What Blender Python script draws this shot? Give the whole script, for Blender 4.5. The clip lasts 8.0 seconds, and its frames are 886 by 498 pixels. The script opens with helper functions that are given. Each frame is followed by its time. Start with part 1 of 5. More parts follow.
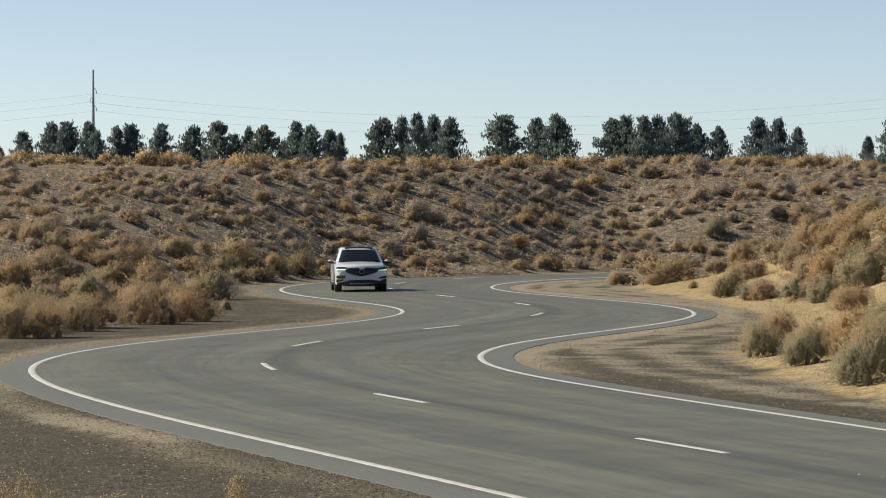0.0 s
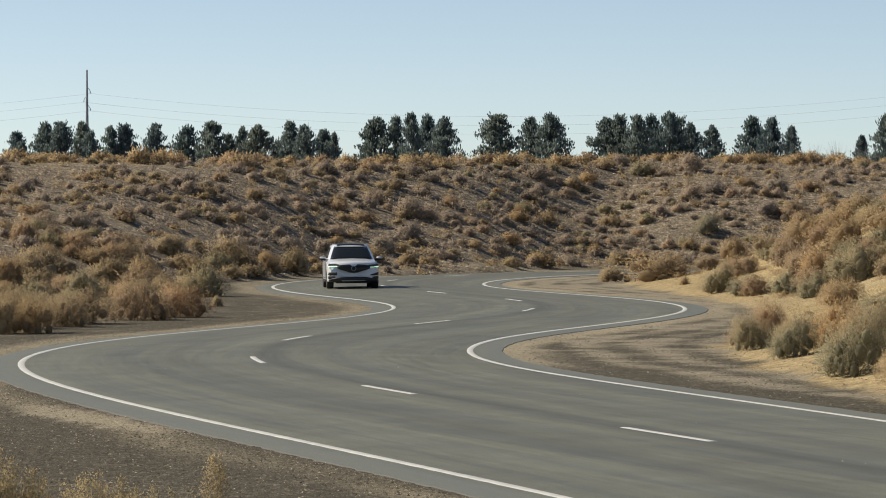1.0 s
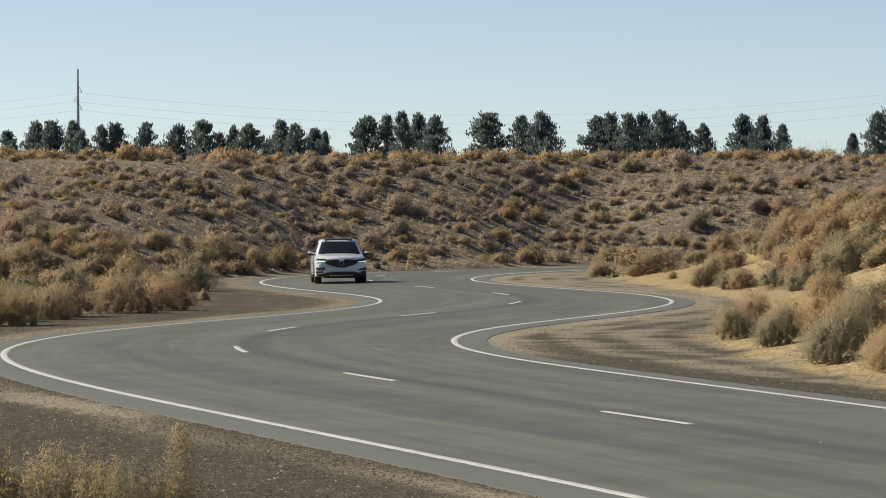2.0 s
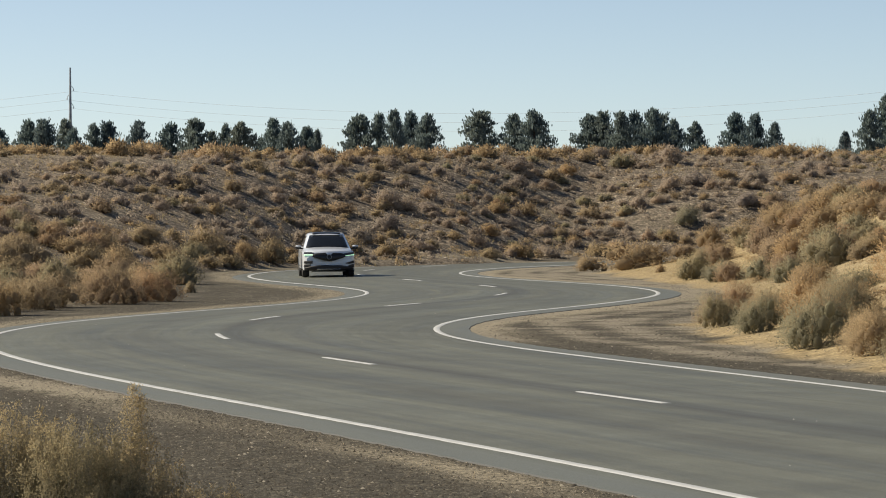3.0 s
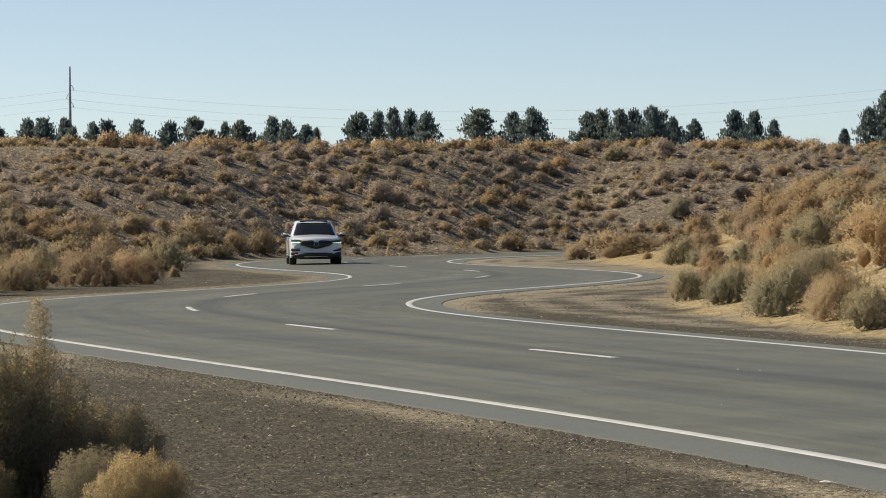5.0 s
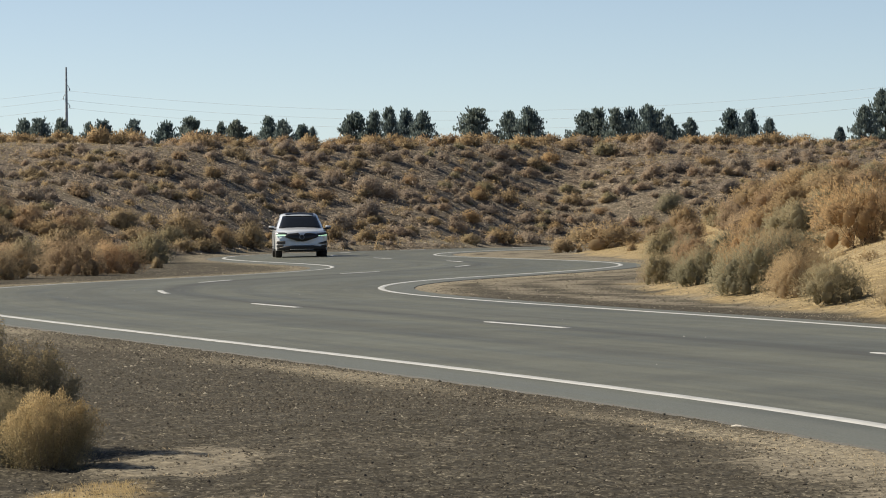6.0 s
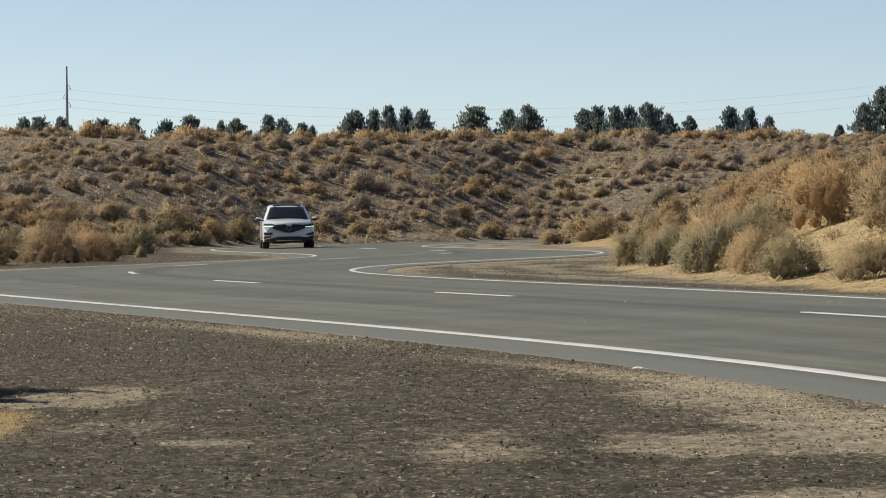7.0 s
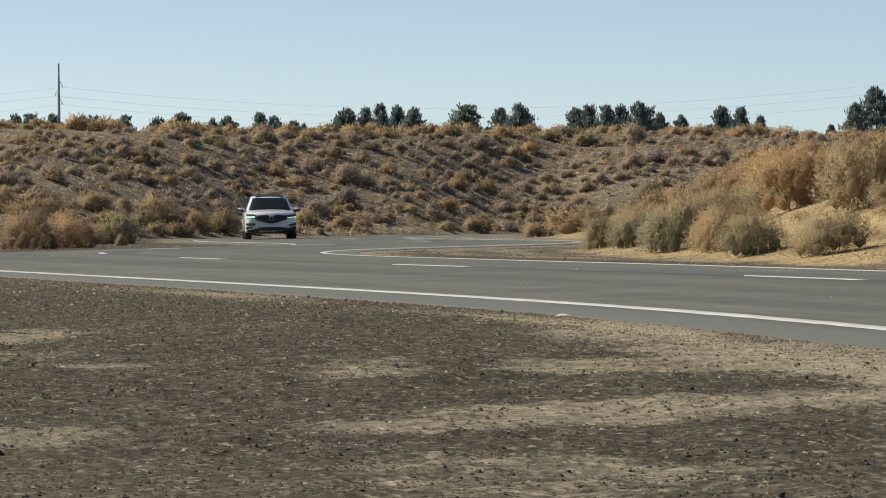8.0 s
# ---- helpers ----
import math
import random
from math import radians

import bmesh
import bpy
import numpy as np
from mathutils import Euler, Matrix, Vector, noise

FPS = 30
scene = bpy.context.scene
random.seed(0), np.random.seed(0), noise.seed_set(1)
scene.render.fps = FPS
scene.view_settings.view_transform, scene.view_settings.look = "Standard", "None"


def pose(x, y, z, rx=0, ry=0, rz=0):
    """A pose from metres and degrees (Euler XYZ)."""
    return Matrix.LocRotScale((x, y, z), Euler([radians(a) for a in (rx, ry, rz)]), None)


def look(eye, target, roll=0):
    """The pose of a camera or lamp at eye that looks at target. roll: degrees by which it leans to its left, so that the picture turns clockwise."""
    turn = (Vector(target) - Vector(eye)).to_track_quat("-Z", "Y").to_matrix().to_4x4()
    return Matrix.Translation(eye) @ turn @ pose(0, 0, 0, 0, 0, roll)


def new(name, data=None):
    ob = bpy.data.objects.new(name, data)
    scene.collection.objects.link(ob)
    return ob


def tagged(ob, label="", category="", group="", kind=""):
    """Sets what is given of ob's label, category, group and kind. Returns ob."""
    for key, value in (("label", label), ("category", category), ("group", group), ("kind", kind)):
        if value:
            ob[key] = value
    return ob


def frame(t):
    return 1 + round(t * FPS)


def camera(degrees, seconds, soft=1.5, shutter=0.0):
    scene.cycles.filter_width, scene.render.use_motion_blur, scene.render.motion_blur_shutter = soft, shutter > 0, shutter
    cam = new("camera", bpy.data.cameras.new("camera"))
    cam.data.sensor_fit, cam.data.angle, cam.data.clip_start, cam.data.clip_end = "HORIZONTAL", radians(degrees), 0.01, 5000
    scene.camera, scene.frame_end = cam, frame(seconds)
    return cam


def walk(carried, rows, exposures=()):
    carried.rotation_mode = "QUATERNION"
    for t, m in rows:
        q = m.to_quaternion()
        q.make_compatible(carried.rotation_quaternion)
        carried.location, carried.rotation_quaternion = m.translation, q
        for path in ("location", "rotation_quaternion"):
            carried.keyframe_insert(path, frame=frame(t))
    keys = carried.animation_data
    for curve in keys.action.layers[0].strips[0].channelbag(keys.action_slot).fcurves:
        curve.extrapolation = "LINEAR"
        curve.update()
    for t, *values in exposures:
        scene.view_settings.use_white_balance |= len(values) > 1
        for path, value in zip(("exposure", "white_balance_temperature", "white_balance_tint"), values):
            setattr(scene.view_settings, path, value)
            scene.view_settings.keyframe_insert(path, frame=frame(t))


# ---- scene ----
cam = camera(13.755, 8.0, 1.0)
# seconds, place, yaw, pitch, lean
PATH = [
    (0, -0.002, 0.112, 2.795, 0.0090, -0.5196, -0.0611),
    (0.5, 0.042, 0.038, 2.740, -0.0419, -0.5166, -0.1326),
    (1, 0.112, 0.010, 2.663, -0.0712, -0.5144, -0.1582),
    (1.5, 0.180, 0.087, 2.564, -0.1210, -0.5092, -0.1906),
    (2, 0.282, 0.138, 2.453, -0.1882, -0.5102, -0.2354),
    (3.5, 0.645, 0.235, 2.070, -0.2908, -0.4987, -0.2505),
    (4, 0.785, 0.210, 1.944, -0.2365, -0.4912, -0.2767),
    (4.5, 0.953, 0.197, 1.801, -0.2098, -0.4843, -0.2958),
    (6, 1.728, -0.200, 1.277, -0.1975, -0.4354, -0.5075),
    (6.5, 2.089, -0.313, 1.077, -0.1490, -0.4287, -0.5460),
    (7, 2.411, -0.441, 0.884, -0.1142, -0.4125, -0.5626),
    (7.5, 2.664, -0.500, 0.700, -0.1551, -0.4074, -0.5280),
    (8, 2.877, -0.569, 0.515, -0.1970, -0.3956, -0.3601),
]
walk(cam, [(t, pose(x, y, z, 0, 0, yaw) @ pose(0, 0, 0, 90 + pitch) @ pose(0, 0, 0, 0, 0, lean)) for t, x, y, z, yaw, pitch, lean in PATH],
     [(0, 0.29, 7350, 7), (8, 0.29, 7350, 7)])

# ---- sky and sun ----
SUN_WAY = Vector((-0.80, 0.24, 0.64)).normalized()
world = bpy.data.worlds.new("sky")
scene.world = world
world.use_nodes = True
sky = world.node_tree.nodes.new("ShaderNodeTexSky")
sky.sky_type, sky.sun_disc = "NISHITA", False
sky.sun_elevation, sky.sun_rotation = math.asin(SUN_WAY.z), math.atan2(SUN_WAY.x, SUN_WAY.y)
sky.altitude, sky.air_density, sky.dust_density, sky.ozone_density = 700, 0.45, 0.6, 0.0
background = world.node_tree.nodes["Background"]
background.inputs["Strength"].default_value = 0.113
world.node_tree.links.new(sky.outputs["Color"], background.inputs["Color"])
sun_data = bpy.data.lights.new("sun", "SUN")
sun_data.energy, sun_data.angle, sun_data.color = 4.25, radians(0.53), (1.0, 0.925, 0.82)
sun = new("sun", sun_data)
sun.matrix_world = look(SUN_WAY * 50, (0, 0, 0))

# ---- materials ----
def material(name, roughness=0.8, metallic=0.0, specular=0.5):
    """A node material, its nodes, its links and its shader."""
    m = bpy.data.materials.new(name)
    m.use_nodes = True
    shader = m.node_tree.nodes["Principled BSDF"]
    shader.inputs["Roughness"].default_value, shader.inputs["Metallic"].default_value = roughness, metallic
    shader.inputs["Specular IOR Level"].default_value = specular
    return m, m.node_tree.nodes, m.node_tree.links, shader


def noise_node(nodes, links, scale, detail=4.0, rough=0.6, vector=None, distortion=0.0):
    n = nodes.new("ShaderNodeTexNoise")
    n.inputs["Scale"].default_value, n.inputs["Detail"].default_value, n.inputs["Roughness"].default_value = scale, detail, rough
    n.inputs["Distortion"].default_value = distortion
    if vector is not None:
        links.new(vector, n.inputs["Vector"])
    return n.outputs["Fac"]


def ramp_node(nodes, links, value, stops):
    """A colour ramp over value, with stops of (position, colour)."""
    r = nodes.new("ShaderNodeValToRGB")
    for n, (at, colour) in enumerate(stops):
        e = r.color_ramp.elements[n] if n < 2 else r.color_ramp.elements.new(at)
        e.position, e.color = at, (*colour, 1.0)
    links.new(value, r.inputs["Fac"])
    return r.outputs["Color"]


def mix_node(nodes, links, value, a, b, way="MIX"):
    m = nodes.new("ShaderNodeMix")
    m.data_type, m.blend_type = "RGBA", way
    for socket, given in ((m.inputs["Factor"], value), (m.inputs["A"], a), (m.inputs["B"], b)):
        if isinstance(given, (int, float)):
            socket.default_value = given
        elif isinstance(given, tuple):
            socket.default_value = (*given, 1.0)
        else:
            links.new(given, socket)
    return m.outputs["Result"]


def math_node(nodes, links, way, a, b=0.5):
    m = nodes.new("ShaderNodeMath")
    m.operation, m.use_clamp = way, True
    for socket, given in zip(m.inputs, (a, b)):
        if isinstance(given, (int, float)):
            socket.default_value = given
        else:
            links.new(given, socket)
    return m.outputs["Value"]


def bump_node(nodes, links, shader, height, strength, distance):
    b = nodes.new("ShaderNodeBump")
    b.inputs["Strength"].default_value, b.inputs["Distance"].default_value = strength, distance
    links.new(height, b.inputs["Height"])
    links.new(b.outputs["Normal"], shader.inputs["Normal"])


def place_node(nodes, name="Object"):
    return nodes.new("ShaderNodeTexCoord").outputs[name]


def share_node(nodes, name):
    a = nodes.new("ShaderNodeAttribute")
    a.attribute_name = name
    return a.outputs["Fac"]


def plain(name, colour, roughness=0.5, metallic=0.0, grain=0.0, scale=20.0, specular=0.5):
    """A simple surface with a little variation of its colour."""
    m, nodes, links, shader = material(name, roughness, metallic, specular)
    if grain:
        n = noise_node(nodes, links, scale, vector=place_node(nodes))
        dark, light = (tuple(min(1, c * f) for c in colour) for f in (1 - grain, 1 + grain))
        links.new(ramp_node(nodes, links, n, [(0.3, dark), (0.7, light)]), shader.inputs["Base Color"])
    else:
        shader.inputs["Base Color"].default_value = (*colour, 1)
    return m


def cell_node(nodes, links, scale, vector, what):
    v = nodes.new("ShaderNodeTexVoronoi")
    v.inputs["Scale"].default_value = scale
    links.new(vector, v.inputs["Vector"])
    return v.outputs[what]


def ground_material():
    """Desert soil: dark grit, pale silt where it shows, stony soil on the bank, yellow sand on the mound and straw litter on the verges."""
    m, nodes, links, shader = material("desert_soil", 0.95, 0, 0.12)
    at = place_node(nodes)
    broad, mid, small, fine = (noise_node(nodes, links, k, d, 0.65, at, w) for k, d, w in ((0.35, 5, 0.6), (2.2, 6, 0.3), (9, 4, 0.2), (40, 3, 0)))
    split = nodes.new("ShaderNodeSeparateColor")
    links.new(cell_node(nodes, links, 48, at, "Color"), split.inputs["Color"])
    grit = ramp_node(nodes, links, split.outputs["Red"], [(0.0, (0.032, 0.029, 0.023)), (0.6, (0.060, 0.055, 0.044)), (0.9, (0.104, 0.095, 0.076)), (1.0, (0.24, 0.218, 0.172))])
    grit = mix_node(nodes, links, 0.5, grit, ramp_node(nodes, links, mid, [(0.35, (0.55, 0.55, 0.55)), (0.65, (1.45, 1.44, 1.40))]), "MULTIPLY")
    lump = nodes.new("ShaderNodeSeparateColor")
    links.new(cell_node(nodes, links, 15, at, "Color"), lump.inputs["Color"])
    grit = mix_node(nodes, links, 0.6, grit, ramp_node(nodes, links, lump.outputs["Blue"], [(0.0, (0.42, 0.41, 0.40)), (0.5, (0.88, 0.88, 0.88)), (0.85, (1.25, 1.24, 1.22)), (1.0, (1.9, 1.86, 1.78))]), "MULTIPLY")
    silt = ramp_node(nodes, links, fine, [(0.28, (0.30, 0.265, 0.205)), (0.7, (0.475, 0.425, 0.335))])
    silt = mix_node(nodes, links, 0.5, silt, ramp_node(nodes, links, small, [(0.38, (0.62, 0.61, 0.60)), (0.60, (1.25, 1.24, 1.21))]), "MULTIPLY")
    where = math_node(nodes, links, "ADD", math_node(nodes, links, "MULTIPLY", ramp_node(nodes, links, broad, [(0.52, (0, 0, 0)), (0.70, (1, 1, 1))]), 0.4), share_node(nodes, "silt"))
    speck = noise_node(nodes, links, 17, 5, 0.8, at, 0.4)
    loose = ramp_node(nodes, links, speck, [(0.40, (0, 0, 0)), (0.60, (1, 1, 1))])
    clump = ramp_node(nodes, links, noise_node(nodes, links, 4.5, 4, 0.6, at, 0.8), [(0.42, (0, 0, 0)), (0.60, (1, 1, 1))])
    loose = math_node(nodes, links, "ADD", math_node(nodes, links, "MULTIPLY", loose, 0.8), math_node(nodes, links, "MULTIPLY", clump, 0.25))
    where = ramp_node(nodes, links, math_node(nodes, links, "MULTIPLY", math_node(nodes, links, "ADD", math_node(nodes, links, "MULTIPLY", where, 1.0), math_node(nodes, links, "MULTIPLY", loose, 0.55)), 0.645), [(0.34, (0.05, 0.05, 0.05)), (0.84, (0.95, 0.95, 0.95))])
    colour = mix_node(nodes, links, where, grit, silt)
    bank = ramp_node(nodes, links, mid, [(0.3, (0.098, 0.084, 0.070)), (0.5, (0.168, 0.142, 0.115)), (0.68, (0.318, 0.270, 0.208))])
    bank = mix_node(nodes, links, 0.9, bank, ramp_node(nodes, links, small, [(0.40, (0.35, 0.34, 0.33)), (0.5, (1.05, 1.05, 1.05)), (0.60, (1.85, 1.8, 1.72))]), "MULTIPLY")
    clod = nodes.new("ShaderNodeSeparateColor")
    links.new(cell_node(nodes, links, 5.5, at, "Color"), clod.inputs["Color"])
    bank = mix_node(nodes, links, 0.8, bank, ramp_node(nodes, links, clod.outputs["Red"], [(0.0, (0.5, 0.49, 0.48)), (0.6, (1.0, 1.0, 1.0)), (1.0, (1.55, 1.5, 1.42))]), "MULTIPLY")
    colour = mix_node(nodes, links, share_node(nodes, "bank"), colour, bank)
    sand = ramp_node(nodes, links, mid, [(0.25, (0.25, 0.19, 0.105)), (0.6, (0.43, 0.34, 0.198))])
    sand = mix_node(nodes, links, 0.6, sand, ramp_node(nodes, links, small, [(0.41, (0.6, 0.58, 0.55)), (0.59, (1.3, 1.3, 1.3))]), "MULTIPLY")
    sandy = math_node(nodes, links, "MULTIPLY", share_node(nodes, "sand"), ramp_node(nodes, links, mid, [(0.2, (0.55, 0.55, 0.55)), (0.5, (1, 1, 1))]))
    colour = mix_node(nodes, links, sandy, colour, sand)
    straw = math_node(nodes, links, "MULTIPLY", share_node(nodes, "straw"), ramp_node(nodes, links, speck, [(0.42, (0.1, 0.1, 0.1)), (0.54, (1, 1, 1))]))
    colour = mix_node(nodes, links, straw, colour, ramp_node(nodes, links, fine, [(0.35, (0.20, 0.174, 0.126)), (0.65, (0.46, 0.405, 0.300))]))
    flake = nodes.new("ShaderNodeSeparateColor")
    links.new(cell_node(nodes, links, 27, at, "Color"), flake.inputs["Color"])
    colour = mix_node(nodes, links, 0.5, colour, ramp_node(nodes, links, flake.outputs["Green"], [(0.0, (0.38, 0.37, 0.36)), (0.35, (0.84, 0.84, 0.84)), (0.8, (1.16, 1.16, 1.14)), (1.0, (1.75, 1.72, 1.64))]), "MULTIPLY")
    links.new(colour, shader.inputs["Base Color"])
    bump_node(nodes, links, shader, math_node(nodes, links, "ADD", math_node(nodes, links, "MULTIPLY", small, 0.75), math_node(nodes, links, "MULTIPLY", fine, 0.25)), 0.5, 0.03)
    return m


def asphalt_material():
    """Worn asphalt: paler and darker streaks along the lanes, darker wheel tracks and fine grain."""
    m, nodes, links, shader = material("asphalt", 0.62, 0, 0.45)
    lane = nodes.new("ShaderNodeUVMap")
    lane.uv_map = "lane"
    stretch = nodes.new("ShaderNodeMapping")
    stretch.inputs["Scale"].default_value = (1.0, 0.035, 1.0)
    links.new(lane.outputs["UV"], stretch.inputs["Vector"])
    streak, broad = noise_node(nodes, links, 1.7, 5, 0.65, stretch.outputs["Vector"], 0.4), noise_node(nodes, links, 0.45, 3, 0.5, stretch.outputs["Vector"])
    at = place_node(nodes)
    grain, patch = noise_node(nodes, links, 60, 2, 0.7, at), noise_node(nodes, links, 0.7, 4, 0.6, at)
    colour = ramp_node(nodes, links, streak, [(0.36, (0.088, 0.094, 0.077)), (0.5, (0.128, 0.134, 0.109)), (0.64, (0.183, 0.193, 0.157))])
    colour = mix_node(nodes, links, 0.5, colour, ramp_node(nodes, links, broad, [(0.42, (0.088, 0.093, 0.074)), (0.58, (0.173, 0.183, 0.146))]))
    colour = mix_node(nodes, links, 0.45, colour, ramp_node(nodes, links, patch, [(0.35, (0.099, 0.102, 0.085)), (0.65, (0.162, 0.169, 0.137))]))
    scuff = nodes.new("ShaderNodeMapping")
    scuff.inputs["Scale"].default_value = (2.6, 0.10, 1.0)
    links.new(lane.outputs["UV"], scuff.inputs["Vector"])
    marks = noise_node(nodes, links, 2.3, 6, 0.7, scuff.outputs["Vector"], 0.8)
    colour = mix_node(nodes, links, 0.55, colour, ramp_node(nodes, links, marks, [(0.34, (0.72, 0.72, 0.71)), (0.5, (1.0, 1.0, 1.0)), (0.66, (1.26, 1.26, 1.25))]), "MULTIPLY")
    wheel = share_node(nodes, "worn")
    colour = mix_node(nodes, links, math_node(nodes, links, "MULTIPLY", wheel, ramp_node(nodes, links, streak, [(0.35, (0.35, 0.35, 0.35)), (0.6, (0.85, 0.85, 0.85))])), colour, (0.067, 0.068, 0.061))
    colour = mix_node(nodes, links, share_node(nodes, "shoulder"), colour, mix_node(nodes, links, streak, (0.122, 0.130, 0.113), (0.173, 0.184, 0.163)))
    colour = mix_node(nodes, links, 0.5, colour, ramp_node(nodes, links, grain, [(0.3, (0.5, 0.5, 0.5)), (0.7, (1.5, 1.5, 1.5))]), "MULTIPLY")
    links.new(colour, shader.inputs["Base Color"])
    links.new(ramp_node(nodes, links, streak, [(0.3, (0.52, 0.52, 0.52)), (0.7, (0.72, 0.72, 0.72))]), shader.inputs["Roughness"])
    bump_node(nodes, links, shader, grain, 0.35, 0.006)
    return m


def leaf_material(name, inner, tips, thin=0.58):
    """Dry leaves and seed heads, each a little different, that let some light through; from the inner colour to the
    tips' by the tip share.
    """
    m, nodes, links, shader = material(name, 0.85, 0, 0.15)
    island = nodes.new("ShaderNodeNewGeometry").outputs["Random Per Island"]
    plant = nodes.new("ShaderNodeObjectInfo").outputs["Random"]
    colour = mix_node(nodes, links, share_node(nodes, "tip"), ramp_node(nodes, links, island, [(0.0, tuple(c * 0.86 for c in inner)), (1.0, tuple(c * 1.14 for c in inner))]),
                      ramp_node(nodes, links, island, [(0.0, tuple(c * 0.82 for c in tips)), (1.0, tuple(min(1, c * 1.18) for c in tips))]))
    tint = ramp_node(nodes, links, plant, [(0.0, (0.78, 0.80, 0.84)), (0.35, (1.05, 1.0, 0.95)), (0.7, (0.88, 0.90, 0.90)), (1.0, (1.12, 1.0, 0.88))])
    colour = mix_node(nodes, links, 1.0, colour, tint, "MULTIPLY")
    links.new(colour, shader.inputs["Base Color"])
    lit = nodes.new("ShaderNodeBsdfTranslucent")
    links.new(colour, lit.inputs["Color"])
    both = nodes.new("ShaderNodeMixShader")
    both.inputs["Fac"].default_value = thin
    links.new(shader.outputs["BSDF"], both.inputs[1])
    links.new(lit.outputs["BSDF"], both.inputs[2])
    links.new(both.outputs["Shader"], nodes["Material Output"].inputs["Surface"])
    return m


SOIL, ASPHALT = ground_material(), asphalt_material()
ROAD_PAINT = plain("road_paint", (0.56, 0.57, 0.56), 0.6, grain=0.12, scale=3)
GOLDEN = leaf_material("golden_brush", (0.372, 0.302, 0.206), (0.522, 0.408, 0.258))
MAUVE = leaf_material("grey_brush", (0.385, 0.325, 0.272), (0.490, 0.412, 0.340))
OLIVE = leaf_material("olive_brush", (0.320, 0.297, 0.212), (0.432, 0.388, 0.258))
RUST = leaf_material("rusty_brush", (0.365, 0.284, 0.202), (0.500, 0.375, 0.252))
# Inner olive is darkened too: the shade inside the dense bush, put into colour.
NEAR_OLIVE = leaf_material("inner_shaded_olive_brush", (0.225, 0.215, 0.150), (0.52, 0.428, 0.262), 0.55)
NEAR_GOLDEN = leaf_material("near_golden_brush", (0.37, 0.325, 0.210), (0.62, 0.490, 0.285), 0.6)
CHAFF = leaf_material("pale_chaff", (0.36, 0.325, 0.250), (0.56, 0.515, 0.410), 0.3)
STRAW = leaf_material("dry_grass_blades", (0.34, 0.27, 0.15), (0.60, 0.49, 0.29), 0.5)
# Needle colours are lifted and blued: distance haze put into the colour.
NEEDLES = leaf_material("hazy_pine_needles", (0.150, 0.198, 0.205), (0.215, 0.275, 0.265), 0.5)
FAR_TWIGS = plain("grey_twigs", (0.24, 0.23, 0.23), 0.9, grain=0.3, scale=2)
NEAR_TWIGS = plain("pale_grey_twigs", (0.26, 0.225, 0.19), 0.9, grain=0.4, scale=12)
TWIGS = plain("dry_twigs", (0.12, 0.095, 0.075), 0.9, grain=0.4, scale=8)
BARK = plain("pine_bark", (0.085, 0.062, 0.048), 0.95, grain=0.4, scale=6)
STONE, stone_nodes, stone_links, stone_shader = material("grey_stone", 0.9, 0, 0.2)
stone_links.new(ramp_node(stone_nodes, stone_links, stone_nodes.new("ShaderNodeNewGeometry").outputs["Random Per Island"],
                          [(0.0, (0.050, 0.044, 0.037)), (0.6, (0.090, 0.080, 0.064)), (0.96, (0.15, 0.132, 0.105)), (1.0, (0.36, 0.33, 0.27))]), stone_shader.inputs["Base Color"])
PALE_STONE = plain("pale_stone", (0.62, 0.59, 0.53), 0.85, grain=0.2, scale=30)
BANK_STONE, stone_nodes, stone_links, stone_shader = material("pale_bank_stone", 0.9, 0, 0.2)
stone_links.new(ramp_node(stone_nodes, stone_links, stone_nodes.new("ShaderNodeNewGeometry").outputs["Random Per Island"],
                          [(0.0, (0.09, 0.078, 0.064)), (0.5, (0.22, 0.19, 0.15)), (1.0, (0.50, 0.44, 0.35))]), stone_shader.inputs["Base Color"])
GALVANISED = plain("weathered_steel", (0.30, 0.32, 0.34), 0.55, 0.4, grain=0.25, scale=2)
WIRE = plain("aluminium_wire", (0.72, 0.73, 0.74), 0.6)
# ---- the lie of the land ----
# Control points of the white edge lines and of the dashed middle line, from the camera's side to the far end.
LEFT_LINE = [
    (11.35, -20.74), (8.69, -3.16), (6.77, 10.48), (5.49, 20.23), (3.96, 27.12), (1.63, 34.98), (-1.87, 45.92), (-5.89, 58.53),
    (-8.49, 70.92), (-7.53, 82.85), (-3.77, 94.32), (-0.93, 105.81), (-1.32, 117.22), (-4.56, 129.02), (-6.61, 141.49),
    (-6.41, 153.76), (-4.04, 164.66), (-0.13, 173.49), (5.14, 180.38), (11.55, 186.09), (18.94, 190.95), (27.28, 195.01)
]
RIGHT_LINE = [
    (18.67, -16.24), (16.92, -3.94), (14.94, 7.78), (12.75, 18.9), (10.45, 29.4), (8.16, 39.33), (5.82, 49.04), (2.93, 59.15),
    (0.35, 70.03), (0.98, 81.38), (4.83, 92.72), (7.57, 104.38), (7.36, 116.12), (4.55, 127.39), (2, 138.18), (1.71, 148.5),
    (3.13, 157.87), (5.67, 165.83), (9.28, 172.38), (14.39, 177.87), (21.14, 182.51), (29.56, 186.35)
]
MIDDLE_LINE = [
    (13.44, -16.91), (12.66, -3.96), (11.28, 8.62), (9.27, 20.82), (6.51, 32.67), (3.03, 44.4), (-0.81, 56.4), (-3.84, 68.48),
    (-3.56, 80.35), (-0.06, 91.95), (3.13, 103.53), (3.15, 115.28), (0.12, 127.45), (-2.43, 140.27), (-2.2, 153.25), (0.8, 165.25),
    (6.05, 175.14), (12.72, 182.48), (20.33, 187.23), (28.82, 189.4)
]


